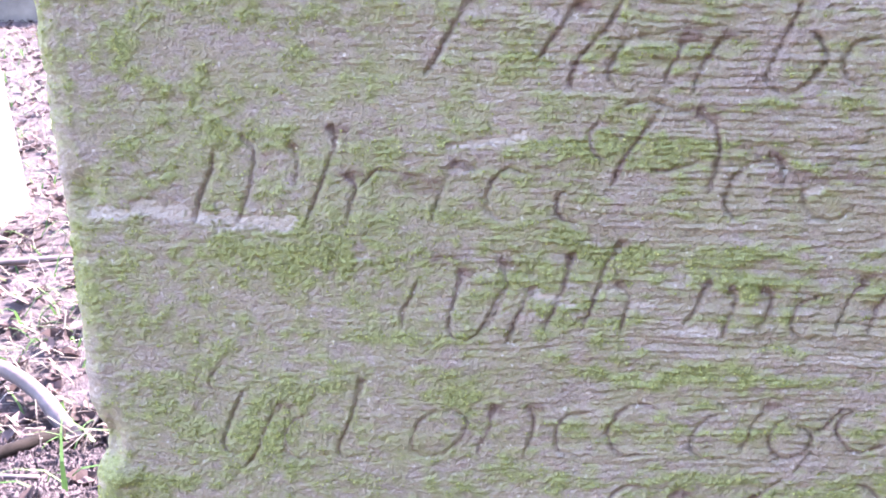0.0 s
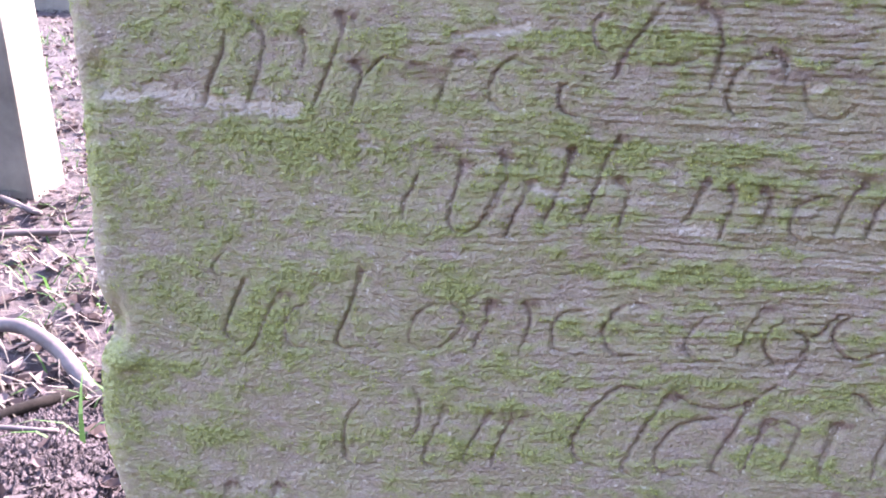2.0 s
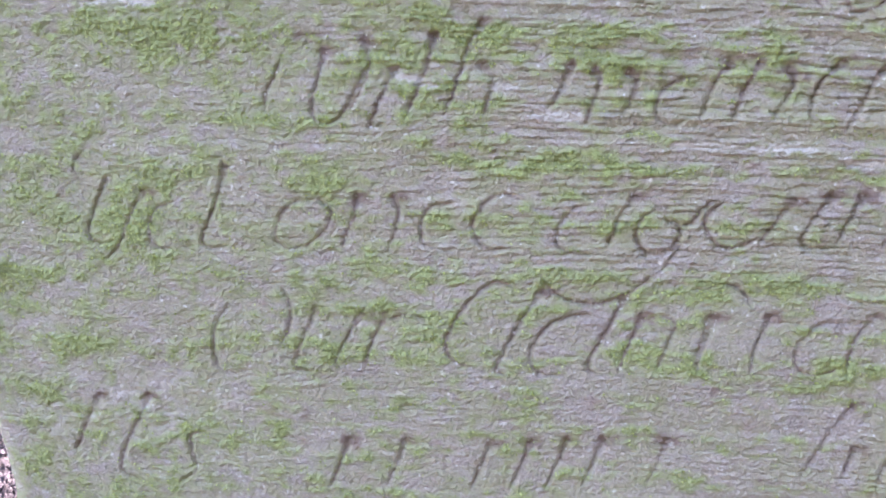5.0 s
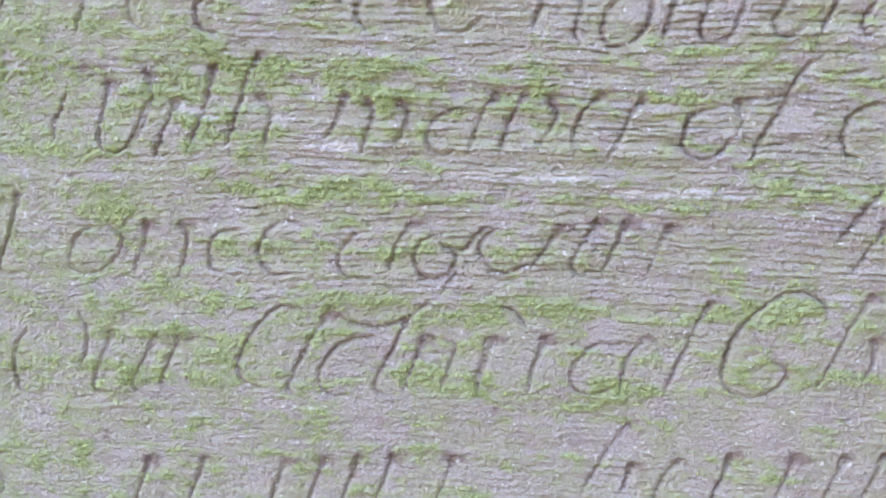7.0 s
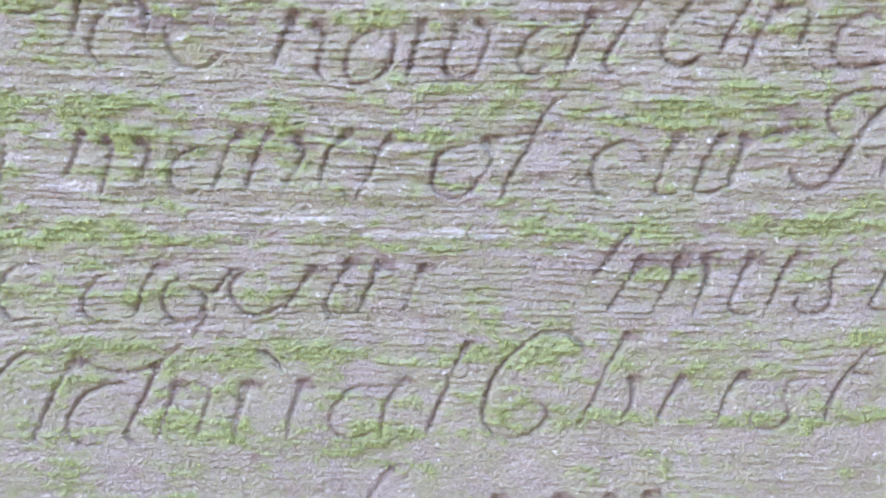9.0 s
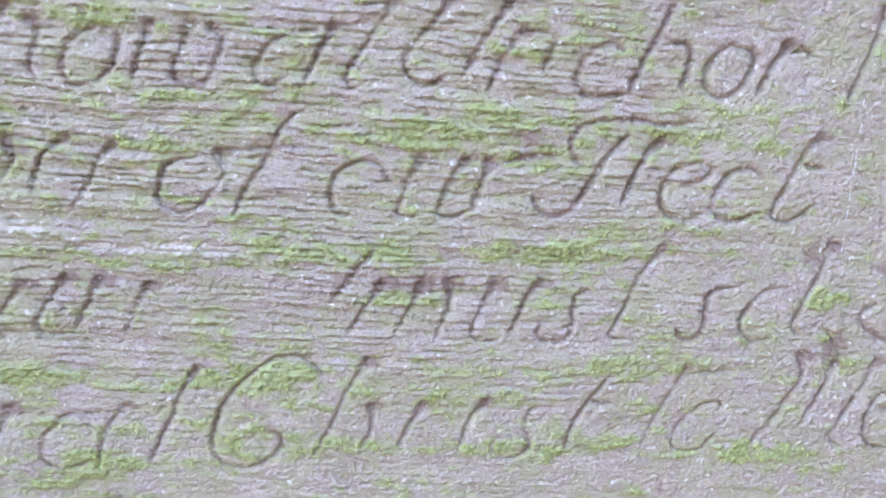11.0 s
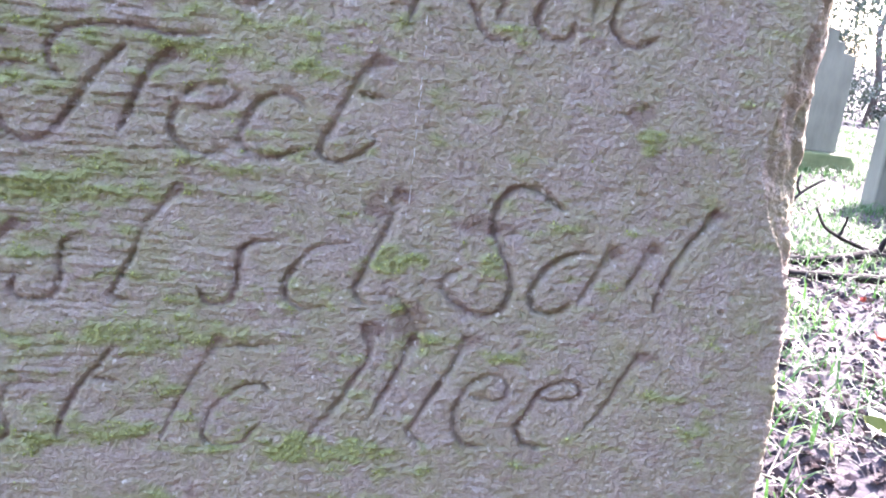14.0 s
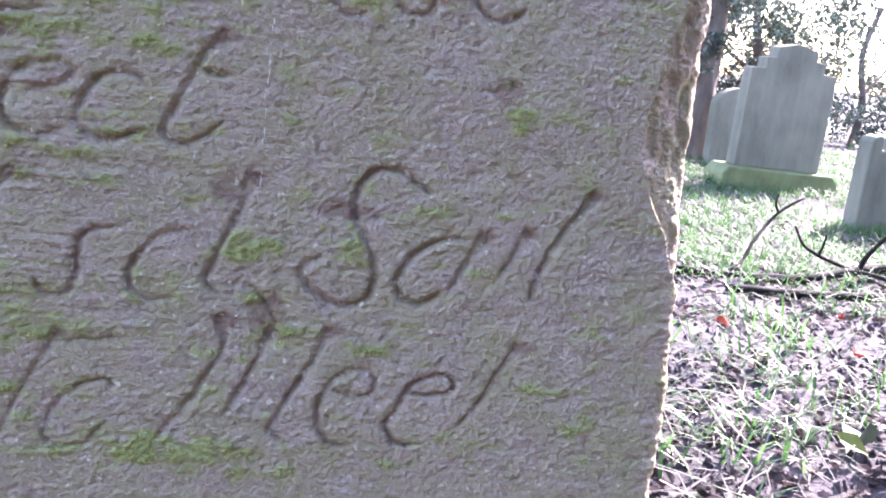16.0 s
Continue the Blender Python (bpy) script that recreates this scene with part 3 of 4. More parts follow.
# ---- the gravestone ----
def gravestone():
    zs = np.r_[np.linspace(-0.15, 0.44, 24), np.arange(0.455, 0.775, 0.0006), np.linspace(0.79, 1.14, 16)]
    nx = 1290
    f = np.linspace(0, 1, nx)
    edge_l = np.interp(zs, [0.0, 0.47, 0.494, 0.517, 0.534, 0.566, 0.575, 0.584, 0.60, 0.652, 0.672, 0.69, 0.7065, 0.745, 1.1], [-0.362, -0.367, -0.372, -0.378, -0.381, -0.381, -0.3755, -0.3755, -0.3812, -0.382, -0.3825, -0.384, -0.3855, -0.3868, -0.39])
    edge_r = np.interp(zs, [0.0, 0.536, 0.559, 0.579, 0.596, 0.611, 0.640, 0.665, 0.70, 0.73, 1.1], [0.37, 0.382, 0.3845, 0.3842, 0.3835, 0.3855, 0.3880, 0.3890, 0.3885, 0.388, 0.385])
    edge_l = edge_l + 0.0009 * value_noise(zs / 0.012, zs * 0, 1) + 0.0005 * value_noise(zs / 0.004, zs * 0, 2)
    edge_r = edge_r + 0.0011 * value_noise(zs / 0.009, zs * 0, 3) + 0.0003 * value_noise(zs / 0.003, zs * 0, 4)
    chip = np.interp(zs, [0.50, 0.59, 0.611, 0.626, 0.637, 0.651, 0.662, 0.681, 0.70, 0.73, 0.76], [0.45, 0.392, 0.3785, 0.3727, 0.3674, 0.3625, 0.3637, 0.368, 0.3746, 0.386, 0.42])
    chip = chip + 0.0012 * value_noise(zs / 0.011, zs * 0, 5) + 0.0004 * value_noise(zs / 0.003, zs * 0, 6)
    X = edge_l[:, None] + f[None, :] * (edge_r - edge_l)[:, None]
    Z = np.repeat(zs[:, None], nx, 1)
    # bedding lines, strongest across the middle, that dip and bend a little
    bend = Z + 0.006 * value_noise(X / 0.22, Z / 0.09, 11) + 0.0011 * value_noise(X / 0.05, Z / 0.03, 12) - 0.05 * np.clip(-0.1 - X, 0, 1) * (Z - 0.6)
    mid = step(-0.33, -0.08, X) * (1 - step(0.10, 0.23, X))
    beds = mid * (0.25 + 0.75 * step(0.55, 0.60, Z)) + 0.16 + 0.25 * step(-0.05, 0.35, value_noise(X / 0.08, Z / 0.03, 13)) * (1 - step(0.2, 0.3, X))
    phase = bend / 0.0027 + 0.6 * value_noise(X / 0.10, bend / 0.010, 14) + 0.36 * value_noise(X / 0.017, bend / 0.004, 15)
    part_bed = 1 - (phase - np.floor(phase))
    ledge = part_bed * np.clip(0.55 + 0.95 * value_noise(X / 0.012, np.floor(phase) * 1.37, 28), 0, 2) + 0.8 * value_noise(X / 0.07, bend / 0.0055, 29)
    gap = step(0.72, 0.97, phase - np.floor(phase)) * step(-0.15, 0.35, value_noise(X / 0.009, np.floor(phase) * 2.71, 76))
    rough = 0.6 * value_noise(X / 0.0046, Z / 0.0021, 16) + 1.0 * value_noise(X / 0.0018, Z / 0.0013, 17) + 0.3 * value_noise(X / 0.0075, Z / 0.0052, 20)
    broad = value_noise(X / 0.075, Z / 0.05, 18)
    right = step(0.12, 0.28, X)
    H = 0.0011 * broad + 0.00080 * beds * ledge - 0.00055 * beds * gap + (0.00035 + 0.00012 * right) * rough + 0.00024 * (0.4 + right) * value_noise(X / 0.010, Z / 0.005, 19)
    H = H - 0.0006 * (0.4 + 0.6 * right) * step(0.3, 0.7, value_noise(X / 0.0031, Z / 0.0024, 43))
    # moss in long cushions along the beds, thick on one side of the stone, thin on the other
    m = 0.40 * value_noise(X / 0.055, bend / 0.013, 21) + 0.42 * value_noise(X / 0.020, bend / 0.0065, 22) + 0.40 * value_noise(X / 0.007, bend / 0.0035, 23)
    round_m = 0.45 * value_noise(X / 0.04, Z / 0.03, 38) + 0.45 * value_noise(X / 0.015, Z / 0.010, 39) + 0.40 * value_noise(X / 0.005, Z / 0.004, 40)
    m = m + (round_m - m) * (1 - step(-0.34, -0.16, X)) * 0.75
    bias = 0.20 - 0.27 * step(-0.32, 0.0, X) - 0.19 * step(0.16, 0.28, X) - 0.05 * (1 - step(0.50, 0.56, Z))
    lines = 0
    for c, reach in ((0.655, 0.009), (0.612, 0.005), (0.567, 0.006), (0.537, 0.006)):
        c = c + 0.012 * step(-0.1, 0.2, X)
        lines = lines + np.exp(-((Z - c) / reach) ** 2)
    moss = step(-0.3, 0.85, m + bias + 0.36 * lines * (1 - 0.6 * right) * (0.35 + 0.65 * step(-0.28, -0.1, X)))
    for cx, cz, rx, rz in ((0.239, 0.608, 0.012, 0.006), (0.270, 0.611, 0.008, 0.007), (0.322, 0.655, 0.009, 0.0045), (0.222, 0.545, 0.028, 0.006), (-0.29, 0.66, 0.06, 0.011), (-0.17, 0.70, 0.05, 0.008)):
        moss = np.maximum(moss, 0.85 * step(0.2, 0.95, np.exp(-((X - cx) / rx) ** 2 - ((Z - cz) / rz) ** 2) + 0.55 * value_noise(X / 0.006, Z / 0.004, 24)))
    # pale scars where a skin of stone came away
    scar = 0 * X
    for x0, z0, x1, z1, half in ((-0.368, 0.6755, -0.356, 0.6755, 0.0026), (-0.352, 0.6765, -0.334, 0.676, 0.0036), (-0.330, 0.6745, -0.295, 0.6715, 0.0036), (-0.233, 0.701, -0.207, 0.7045, 0.0019), (-0.10, 0.621, -0.05, 0.6215, 0.0014), (-0.036, 0.616, 0.016, 0.617, 0.0018), (-0.203, 0.646, -0.190, 0.642, 0.0022), (-0.15, 0.632, -0.135, 0.631, 0.0018), (-0.106, 0.684, -0.101, 0.686, 0.0014), (-0.268, 0.659, -0.262, 0.658, 0.0015)):
        t = np.clip(((X - x0) * (x1 - x0) + (Z - z0) * (z1 - z0)) / ((x1 - x0) ** 2 + (z1 - z0) ** 2), 0, 1)
        d = np.hypot(X - x0 - t * (x1 - x0), Z - z0 - t * (z1 - z0)) / half + 0.9 * value_noise(X / 0.009, Z / 0.003, 25) + 0.7 * value_noise(X / 0.002, Z / 0.0015, 26)
        scar = np.maximum(scar, 0.8 - 0.8 * step(0.5, 1.15, d))
    bare = np.exp(-((X + 0.315) / 0.045) ** 2 - ((Z - 0.510) / 0.022) ** 2) + np.exp(-((X + 0.185) / 0.04) ** 2 - ((Z - 0.645) / 0.007) ** 2)
    bare = bare * step(0.0, 0.5, value_noise(X / 0.012, Z / 0.008, 77) + 0.6 * value_noise(X / 0.004, Z / 0.003, 78))
    scar = np.maximum(scar, 0.45 * bare)                # thin pale patches where the moss has died back
    moss = moss * (1 - scar)
    H = H + step(0.3, 0.85, moss) * (0.0005 + 0.0006 * value_noise(X / 0.0016, Z / 0.0014, 27)) - 0.0008 * scar
    # the chisel's cuts
    wear = 0.78 + 0.55 * value_noise(X / 0.028, Z / 0.016, 31) + 0.22 * value_noise(X / 0.006, Z / 0.0045, 32) - 0.05 * (1 - step(-0.3, 0.05, X))
    cut, dish, head_stain_shade = 0 * X, 0 * X, 0 * X
    XW = X + 0.0005 * value_noise(X / 0.0045, Z / 0.003, 71) + 0.00035 * value_noise(X / 0.0016, Z / 0.0013, 72)
    ZW = Z + 0.0005 * value_noise(X / 0.005, Z / 0.0032, 73) + 0.00035 * value_noise(X / 0.0018, Z / 0.0012, 74)

    def window(qx, qz, reach):
        r0, r1 = np.searchsorted(zs, (qz - reach, qz + reach))
        span = (edge_r[min(r0, len(zs) - 1)] - edge_l[min(r0, len(zs) - 1)]) / (nx - 1)
        c0, c1 = int((qx - reach - edge_l[r0]) / span) - 1, int((qx + reach - edge_l[r0]) / span) + 2
        return np.s_[r0:r1, max(c0, 0):min(c1, nx)]

    for path, w, headed in CUTS:
        gone = np.r_[0, np.cumsum([math.dist(p, q) for p, q in zip(path, path[1:])])]
        for i, (px, pz) in enumerate(path):
            j = min(i, len(path) - 2)
            dx, dz = path[j + 1][0] - path[j][0], path[j + 1][1] - path[j][1]
            lean = abs(dz) / (math.hypot(dx, dz) + 1e-9)
            half = w * (0.90 + 0.28 * lean)
            if headed:
                half *= 0.95 + 0.7 * math.exp(-(gone[i] / 0.004) ** 2)
            else:
                half *= min(1.0, 0.55 + gone[i] / 0.006)
            half *= min(1.0, 0.45 + (gone[-1] - gone[i]) / 0.006)
            sub = 2 if math.hypot(dx, dz) > 0.0009 else 1
            for k in range(sub):
                qx, qz = px + dx * k / sub, pz + dz * k / sub
                box = window(qx, qz, 2.2 * half)
                d = np.hypot(XW[box] - qx, ZW[box] - qz) / half
                cut[box] = np.maximum(cut[box], np.minimum(np.clip(1 - d, 0, 1) * half, 0.85 * w))
                dish[box] = np.maximum(dish[box], np.clip(1 - d / 2.0, 0, 1) ** 2 * half)
        if headed:                                     # brown algae tint at each head, also painting its shade darker
            qx, qz = path[0]
            box = window(qx, qz, 0.011)
            spot = np.exp(-((X[box] - qx - 0.0012) / 0.0046) ** 2 - ((Z[box] - qz - 0.0002) / 0.0026) ** 2)
            head_stain_shade[box] = np.maximum(head_stain_shade[box], spot)
    worn = np.clip(wear, 0.45, 1.2) * (1 - 0.30 * mid * part_bed)
    H = H - cut * 1.32 * worn - 0.26 * dish
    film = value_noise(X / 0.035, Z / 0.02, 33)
    # algae tint over every groove; it also paints shade into the cuts
    stain_shade = step(0.0002, 0.0009, cut) * (0.20 + 0.42 * step(-0.3, 0.4, film))
    stain_shade = np.maximum(stain_shade, 0.75 * step(0.25, 0.8, head_stain_shade + 0.35 * value_noise(X / 0.004, Z / 0.003, 75) + 0.45 * film + 0.02))
    for cx, cz, rx, rz in ((0.316, 0.664, 0.006, 0.005), (-0.245, 0.686, 0.016, 0.005), (-0.205, 0.655, 0.012, 0.004), (-0.10, 0.69, 0.03, 0.004), (0.118, 0.655, 0.012, 0.005), (0.247, 0.588, 0.007, 0.010), (-0.236, 0.657, 0.009, 0.0045), (-0.075, 0.696, 0.013, 0.003), (0.115, 0.663, 0.018, 0.0035), (0.232, 0.626, 0.005, 0.009), (0.268, 0.622, 0.012, 0.005)):
        blot = np.exp(-((X - cx) / rx) ** 2 - ((Z - cz) / rz) ** 2) + 0.3 * value_noise(X / 0.006, Z / 0.004, 34)
        stain_shade = np.maximum(stain_shade, 0.6 * step(0.4, 0.8, blot))
        H = H - 0.0006 * step(0.4, 0.9, blot)
    moss = moss * (1 - 0.8 * step(0.0003, 0.0012, cut))
    for cx, cz, rx, rz, d in ((-0.3695, 0.583, 0.004, 0.009, 0.005), (-0.371, 0.683, 0.006, 0.007, 0.004), (-0.366, 0.566, 0.006, 0.004, -0.003)):
        H = H - d * np.exp(-((X - cx) / rx) ** 2 - ((Z - cz) / rz) ** 2)           # knocks in the edge
    # worn arrises and the spalled corner
    dl, dr = X - edge_l[:, None], edge_r[:, None] - X
    rl, rr = 0.013, 0.008
    Y = -H
    Y = Y + rl * (1 - np.sqrt(np.clip(1 - np.clip(1 - dl / rl, 0, 1) ** 2, 0, 1)))
    Y = Y + rr * (1 - np.sqrt(np.clip(1 - np.clip(1 - dr / rr, 0, 1) ** 2, 0, 1)))
    over = np.clip(X - chip[:, None], 0, 1)
    lip = step(0.0, 0.0016, over)
    wide = over * (1 + 0.3 * value_noise(Z / 0.022, Z * 0, 36))
    Y = Y + np.interp(wide, [0, 0.012, 0.022, 0.034, 0.05], [0, 0.005, 0.009, 0.0145, 0.061]) + 0.0022 * np.exp(-((wide - 0.017) / 0.003) ** 2) * (over > 0)      # broken ridges with a fissure
    Y = Y + lip * (0.003 + 0.0015 * np.abs(value_noise(X / 0.012, Z / 0.022, 35)) + 0.0007 * value_noise(X / 0.004, Z / 0.006, 44) + 0.0003 * value_noise(X / 0.0015, Z / 0.0018, 45))
    moss = moss * (over <= 0)
    # sides, back and top close the slab
    deep = np.linspace(0.11, 0.0, 7)[:-1]
    left = [np.stack([edge_l + 0.001 * value_noise(zs / 0.01, zs * 0 + k, 41), np.maximum(d, 0.011) + 0 * zs, zs], 1) for k, d in enumerate(deep)]
    back_y = Y[:, -1]
    rgt = [np.stack([edge_r + 0.0015 * value_noise(zs / 0.008, zs * 0 + k, 42), back_y + (0.12 - back_y) * (k + 1) / 6, zs], 1) for k in range(6)]
    P = np.concatenate([np.stack(left, 1), np.stack([X, Y, Z], 2), np.stack(rgt, 1)], 1)
    rows, cols = P.shape[:2]
    idx = np.arange(rows * cols).reshape(rows, cols)
    quads = np.stack([idx[:-1, :-1], idx[:-1, 1:], idx[1:, 1:], idx[1:, :-1]], 2).reshape(-1, 4)
    back = np.stack([idx[:-1, -1], idx[:-1, 0], idx[1:, 0], idx[1:, -1]], 1)
    quads = np.concatenate([quads, back])
    me = bpy.data.meshes.new("gravestone")
    nq = len(quads)
    me.vertices.add(rows * cols)
    me.vertices.foreach_set("co", P.reshape(-1))
    me.loops.add(nq * 4 + cols)
    me.loops.foreach_set("vertex_index", np.r_[quads.reshape(-1), idx[-1]].astype(np.int32))
    me.polygons.add(nq + 1)
    me.polygons.foreach_set("loop_start", (np.arange(nq + 1) * 4).astype(np.int32))
    me.polygons.foreach_set("use_smooth", np.r_[np.ones(nq, bool), False])
    me.update(calc_edges=True)
    for name, grid in (("moss", moss), ("scar", scar), ("stain_shade", stain_shade)):
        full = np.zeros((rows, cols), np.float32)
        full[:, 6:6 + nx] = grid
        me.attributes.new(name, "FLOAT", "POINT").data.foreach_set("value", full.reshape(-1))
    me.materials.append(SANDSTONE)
    ob = new("gravestone", me)
    ob.matrix_world = STONE
    # moss tufts, crowded where the cushions are thick
    pick = np.random.RandomState(9)
    near = (zs > 0.46) & (zs < 0.77)
    cand = np.argwhere((pick.rand(*moss.shape) < 0.20 * step(0.30, 1.05, moss + 0.45 * value_noise(X / 0.004, Z / 0.003, 37))) & near[:, None])
    base = P[cand[:, 0], cand[:, 1] + 6] + pick.uniform(-0.0003, 0.0003, (len(cand), 3))
    size = 0.00046 * pick.uniform(0.6, 1.7, len(cand))
    turn = pick.uniform(0, 6.28, len(cand))
    tufts = np.empty((len(cand), 4, 3))
    for k in range(3):
        tufts[:, k] = base + np.stack([size * np.cos(turn + 2.1 * k), 0.0002 + 0 * size, size * np.sin(turn + 2.1 * k)], 1)
    tufts[:, 3] = base + np.stack([size * pick.uniform(-0.5, 0.5, len(cand)), -0.9 * size, size * pick.uniform(-0.2, 0.9, len(cand))], 1)
    o = np.arange(len(cand))[:, None] * 4
    tris = np.concatenate([o + np.array([[0, 1, 3]]), o + np.array([[1, 2, 3]]), o + np.array([[2, 0, 3]])])
    cushion = bpy.data.meshes.new("moss")
    cushion.vertices.add(len(cand) * 4)
    cushion.vertices.foreach_set("co", tufts.reshape(-1))
    cushion.loops.add(len(tris) * 3)
    cushion.loops.foreach_set("vertex_index", tris.reshape(-1).astype(np.int32))
    cushion.polygons.add(len(tris))
    cushion.polygons.foreach_set("loop_start", (np.arange(len(tris)) * 3).astype(np.int32))
    cushion.update(calc_edges=True)
    cushion.materials.append(MOSS)
    green = new("moss", cushion)
    green.parent = ob
    tagged(green, "bright yellow-green moss in fine tufts", kind="stuff")
    return tagged(ob, "mossy leaning sandstone gravestone with a worn carved epitaph", "gravestone")


gravestone()


# ---- the ground: one sheet to the horizon ----
def ground_height(x, y):
    h = 0.022 * value_noise(x / 0.55, y / 0.55, 51) + 0.010 * value_noise(x / 0.13, y / 0.13, 52) + 0.004 * value_noise(x / 0.04, y / 0.04, 53)
    h = h + 0.075 * np.exp(-((x + 0.72) / 0.16) ** 2 - ((y - 0.52) / 0.16) ** 2)      # soil thrown up beside the gravestone
    return h * (1 - step(6, 25, np.hypot(x, y - 2)))


def spread_axis(a, b, fine, far):
    inner = np.arange(a, b, fine)
    out = np.geomspace(fine * 2, far, 40)
    return np.r_[(a - out)[::-1], inner, b + out]


def ground():
    xs, ys = spread_axis(-3.0, 4.5, 0.03, 900), spread_axis(-1.0, 6.5, 0.03, 900)
    X, Y = np.meshgrid(xs, ys)
    Z = ground_height(X, Y)
    idx = np.arange(X.size).reshape(X.shape)
    quads = np.stack([idx[:-1, :-1], idx[:-1, 1:], idx[1:, 1:], idx[1:, :-1]], 2).reshape(-1, 4)
    me = mesh_of("ground", np.stack([X, Y, Z], 2).reshape(-1, 3).tolist(), quads.tolist(), SOIL, True)
    tagged(new("ground", me), "dark leafy churchyard soil with thin grass", "ground", kind="structure")


ground()


def height_at(x, y):
    return float(ground_height(np.array([x]), np.array([y]))[0])


# ---- headstones ----
def slab(outline, thick, bevel=0.012):
    """An upright slab: the outline in x and z, extruded along y from 0 to thick."""
    bm = bmesh.new()
    f = [bm.verts.new((x, 0, z)) for x, z in outline]
    b = [bm.verts.new((x, thick, z)) for x, z in outline]
    n = len(outline)
    bm.faces.new(f)
    bm.faces.new(b[::-1])
    for i in range(n):
        bm.faces.new((f[i], b[i], b[(i + 1) % n], f[(i + 1) % n]))
    bmesh.ops.recalc_face_normals(bm, faces=bm.faces)
    bmesh.ops.bevel(bm, geom=[e for e in bm.edges if e.calc_face_angle(0) > 0.5], offset=bevel, segments=2, affect="EDGES", profile=0.6)
    return bm


def arc(cx, cz, rx, rz, a0, a1, n=8):
    return [(cx + rx * math.cos(radians(a0 + (a1 - a0) * i / n)), cz + rz * math.sin(radians(a0 + (a1 - a0) * i / n))) for i in range(n + 1)]


def thing(name, m, label, category, group=""):
    e = new(name)
    e.empty_display_size = 0.1
    e.matrix_world = m
    return tagged(e, label, category, group)


def stepped_headstone(m):
    t = thing("headstone", m, "pale limestone headstone with stepped shoulders on a plinth", "gravestone")
    w = 0.27
    side = [(w, 0.13), (w, 0.655), (w - 0.085, 0.66), (w - 0.085, 0.715), (w - 0.14, 0.72), (w - 0.145, 0.775)]
    outline = side + [(0, 0.80)] + [(-x, z) for x, z in side[::-1]]
    part("slab", slab(outline, 0.11, 0.005), PALE_STONE, t)
    part("plinth", slab([(-0.37, -0.05), (0.37, -0.05), (0.37, 0.085), (0.33, 0.13), (-0.33, 0.13), (-0.37, 0.085)], 0.24, 0.012), GREEN_STONE, t, "green algae-stained stone plinth").location = (0, -0.07, 0)


def round_headstone(m, w, h, thick, material, label, lean=0):
    t = thing("headstone", m @ pose(0, 0, 0, lean), label, "gravestone")
    outline = [(w, -0.1), (w, h - 0.6 * w)] + arc(0, h - 0.6 * w, w, 0.6 * w, 8, 172, 12) + [(-w, h - 0.6 * w), (-w, -0.1)]
    part("slab", slab(outline, thick, 0.012), material, t)


def shouldered_headstone(m, w, h, thick, material, label):
    t = thing("headstone", m, label, "gravestone")
    right = [(w, -0.1), (w, h * 0.80)] + arc(w - 0.05, h * 0.80, 0.05, 0.03, 20, 90, 3) + arc(w - 0.05, h * 0.92, 0.07, 0.085, 270, 200, 4)
    outline = right + arc(0, h * 0.88, w * 0.62, h * 0.12, 40, 140, 8) + [(-x, z) for x, z in right[::-1]]
    part("slab", slab(outline, thick, 0.012), material, t)


stepped_headstone(pose(2.965, 4.33, -0.02, 0, 0, -4) @ Matrix.Diagonal((0.86, 1, 0.96, 1)))
round_headstone(pose(3.24, 5.25, 0.0, -3, 0, 4), 0.19, 0.49, 0.09, PALE_STONE, "small pale round-topped headstone under ivy")
shouldered_headstone(pose(3.02, 3.2, 0.0, 0, 0, -2), 0.33, 0.455, 0.10, PALE_STONE, "pale shouldered headstone standing in grass")
round_headstone(pose(-1.538, 1.52, 0.0, 0, -2, -2), 0.33, 0.95, 0.13, GREY_STONE, "weathered grey headstone with a sunlit edge")
shouldered_headstone(pose(-2.75, 4.4, 0.0, 0, 0, 8), 0.5, 0.7, 0.14, GREY_STONE, "dark grey headstone in deep shade")


# ---- tubes for trunks, branches and sticks ----
def tube(bm, points, radii, sides=8, knots=0.0, seed=0):
    rings = []
    for i, p in enumerate(points):
        p = Vector(p)
        d = (Vector(points[min(i + 1, len(points) - 1)]) - Vector(points[max(i - 1, 0)])).normalized()
        u = d.cross(Vector((0.13, 0.31, 0.94))).normalized()
        v = d.cross(u)
        ring = []
        for k in range(sides):
            a = 2 * math.pi * k / sides
            r = radii[i] * (1 + knots * noise.noise((p * 9 + Vector((k * 1.7, seed, i * 0.6)))))
            ring.append(bm.verts.new(p + u * math.cos(a) * r + v * math.sin(a) * r))
        rings.append(ring)
    for a, b in zip(rings, rings[1:]):
        for k in range(sides):
            bm.faces.new((a[k], a[(k + 1) % sides], b[(k + 1) % sides], b[k]))
    bm.faces.new(rings[0][::-1])
    bm.faces.new(rings[-1])
    for f in bm.faces:
        f.smooth = True


def bent(points, n=6):
    out = []
    p = [Vector(q) for q in points]
    p = [p[0] * 2 - p[1], *p, p[-1] * 2 - p[-2]]
    for i in range(1, len(p) - 2):
        for k in range(n):
            t = k / n
            out.append(0.5 * (2 * p[i] + (p[i + 1] - p[i - 1]) * t + (2 * p[i - 1] - 5 * p[i] + 4 * p[i + 1] - p[i + 2]) * t * t + (3 * p[i] - p[i - 1] - 3 * p[i + 1] + p[i + 2]) * t ** 3))
    return out + [Vector(points[-1])]


def branch(name, points, r0, r1, material, parent=None, label="", category="", sides=8, knots=0.25):
    line = bent(points)
    bm = bmesh.new()
    tube(bm, line, [r0 + (r1 - r0) * i / (len(line) - 1) for i in range(len(line))], sides, knots, len(points))
    ob = part(name, bm, material, parent)
    return tagged(ob, label, category)


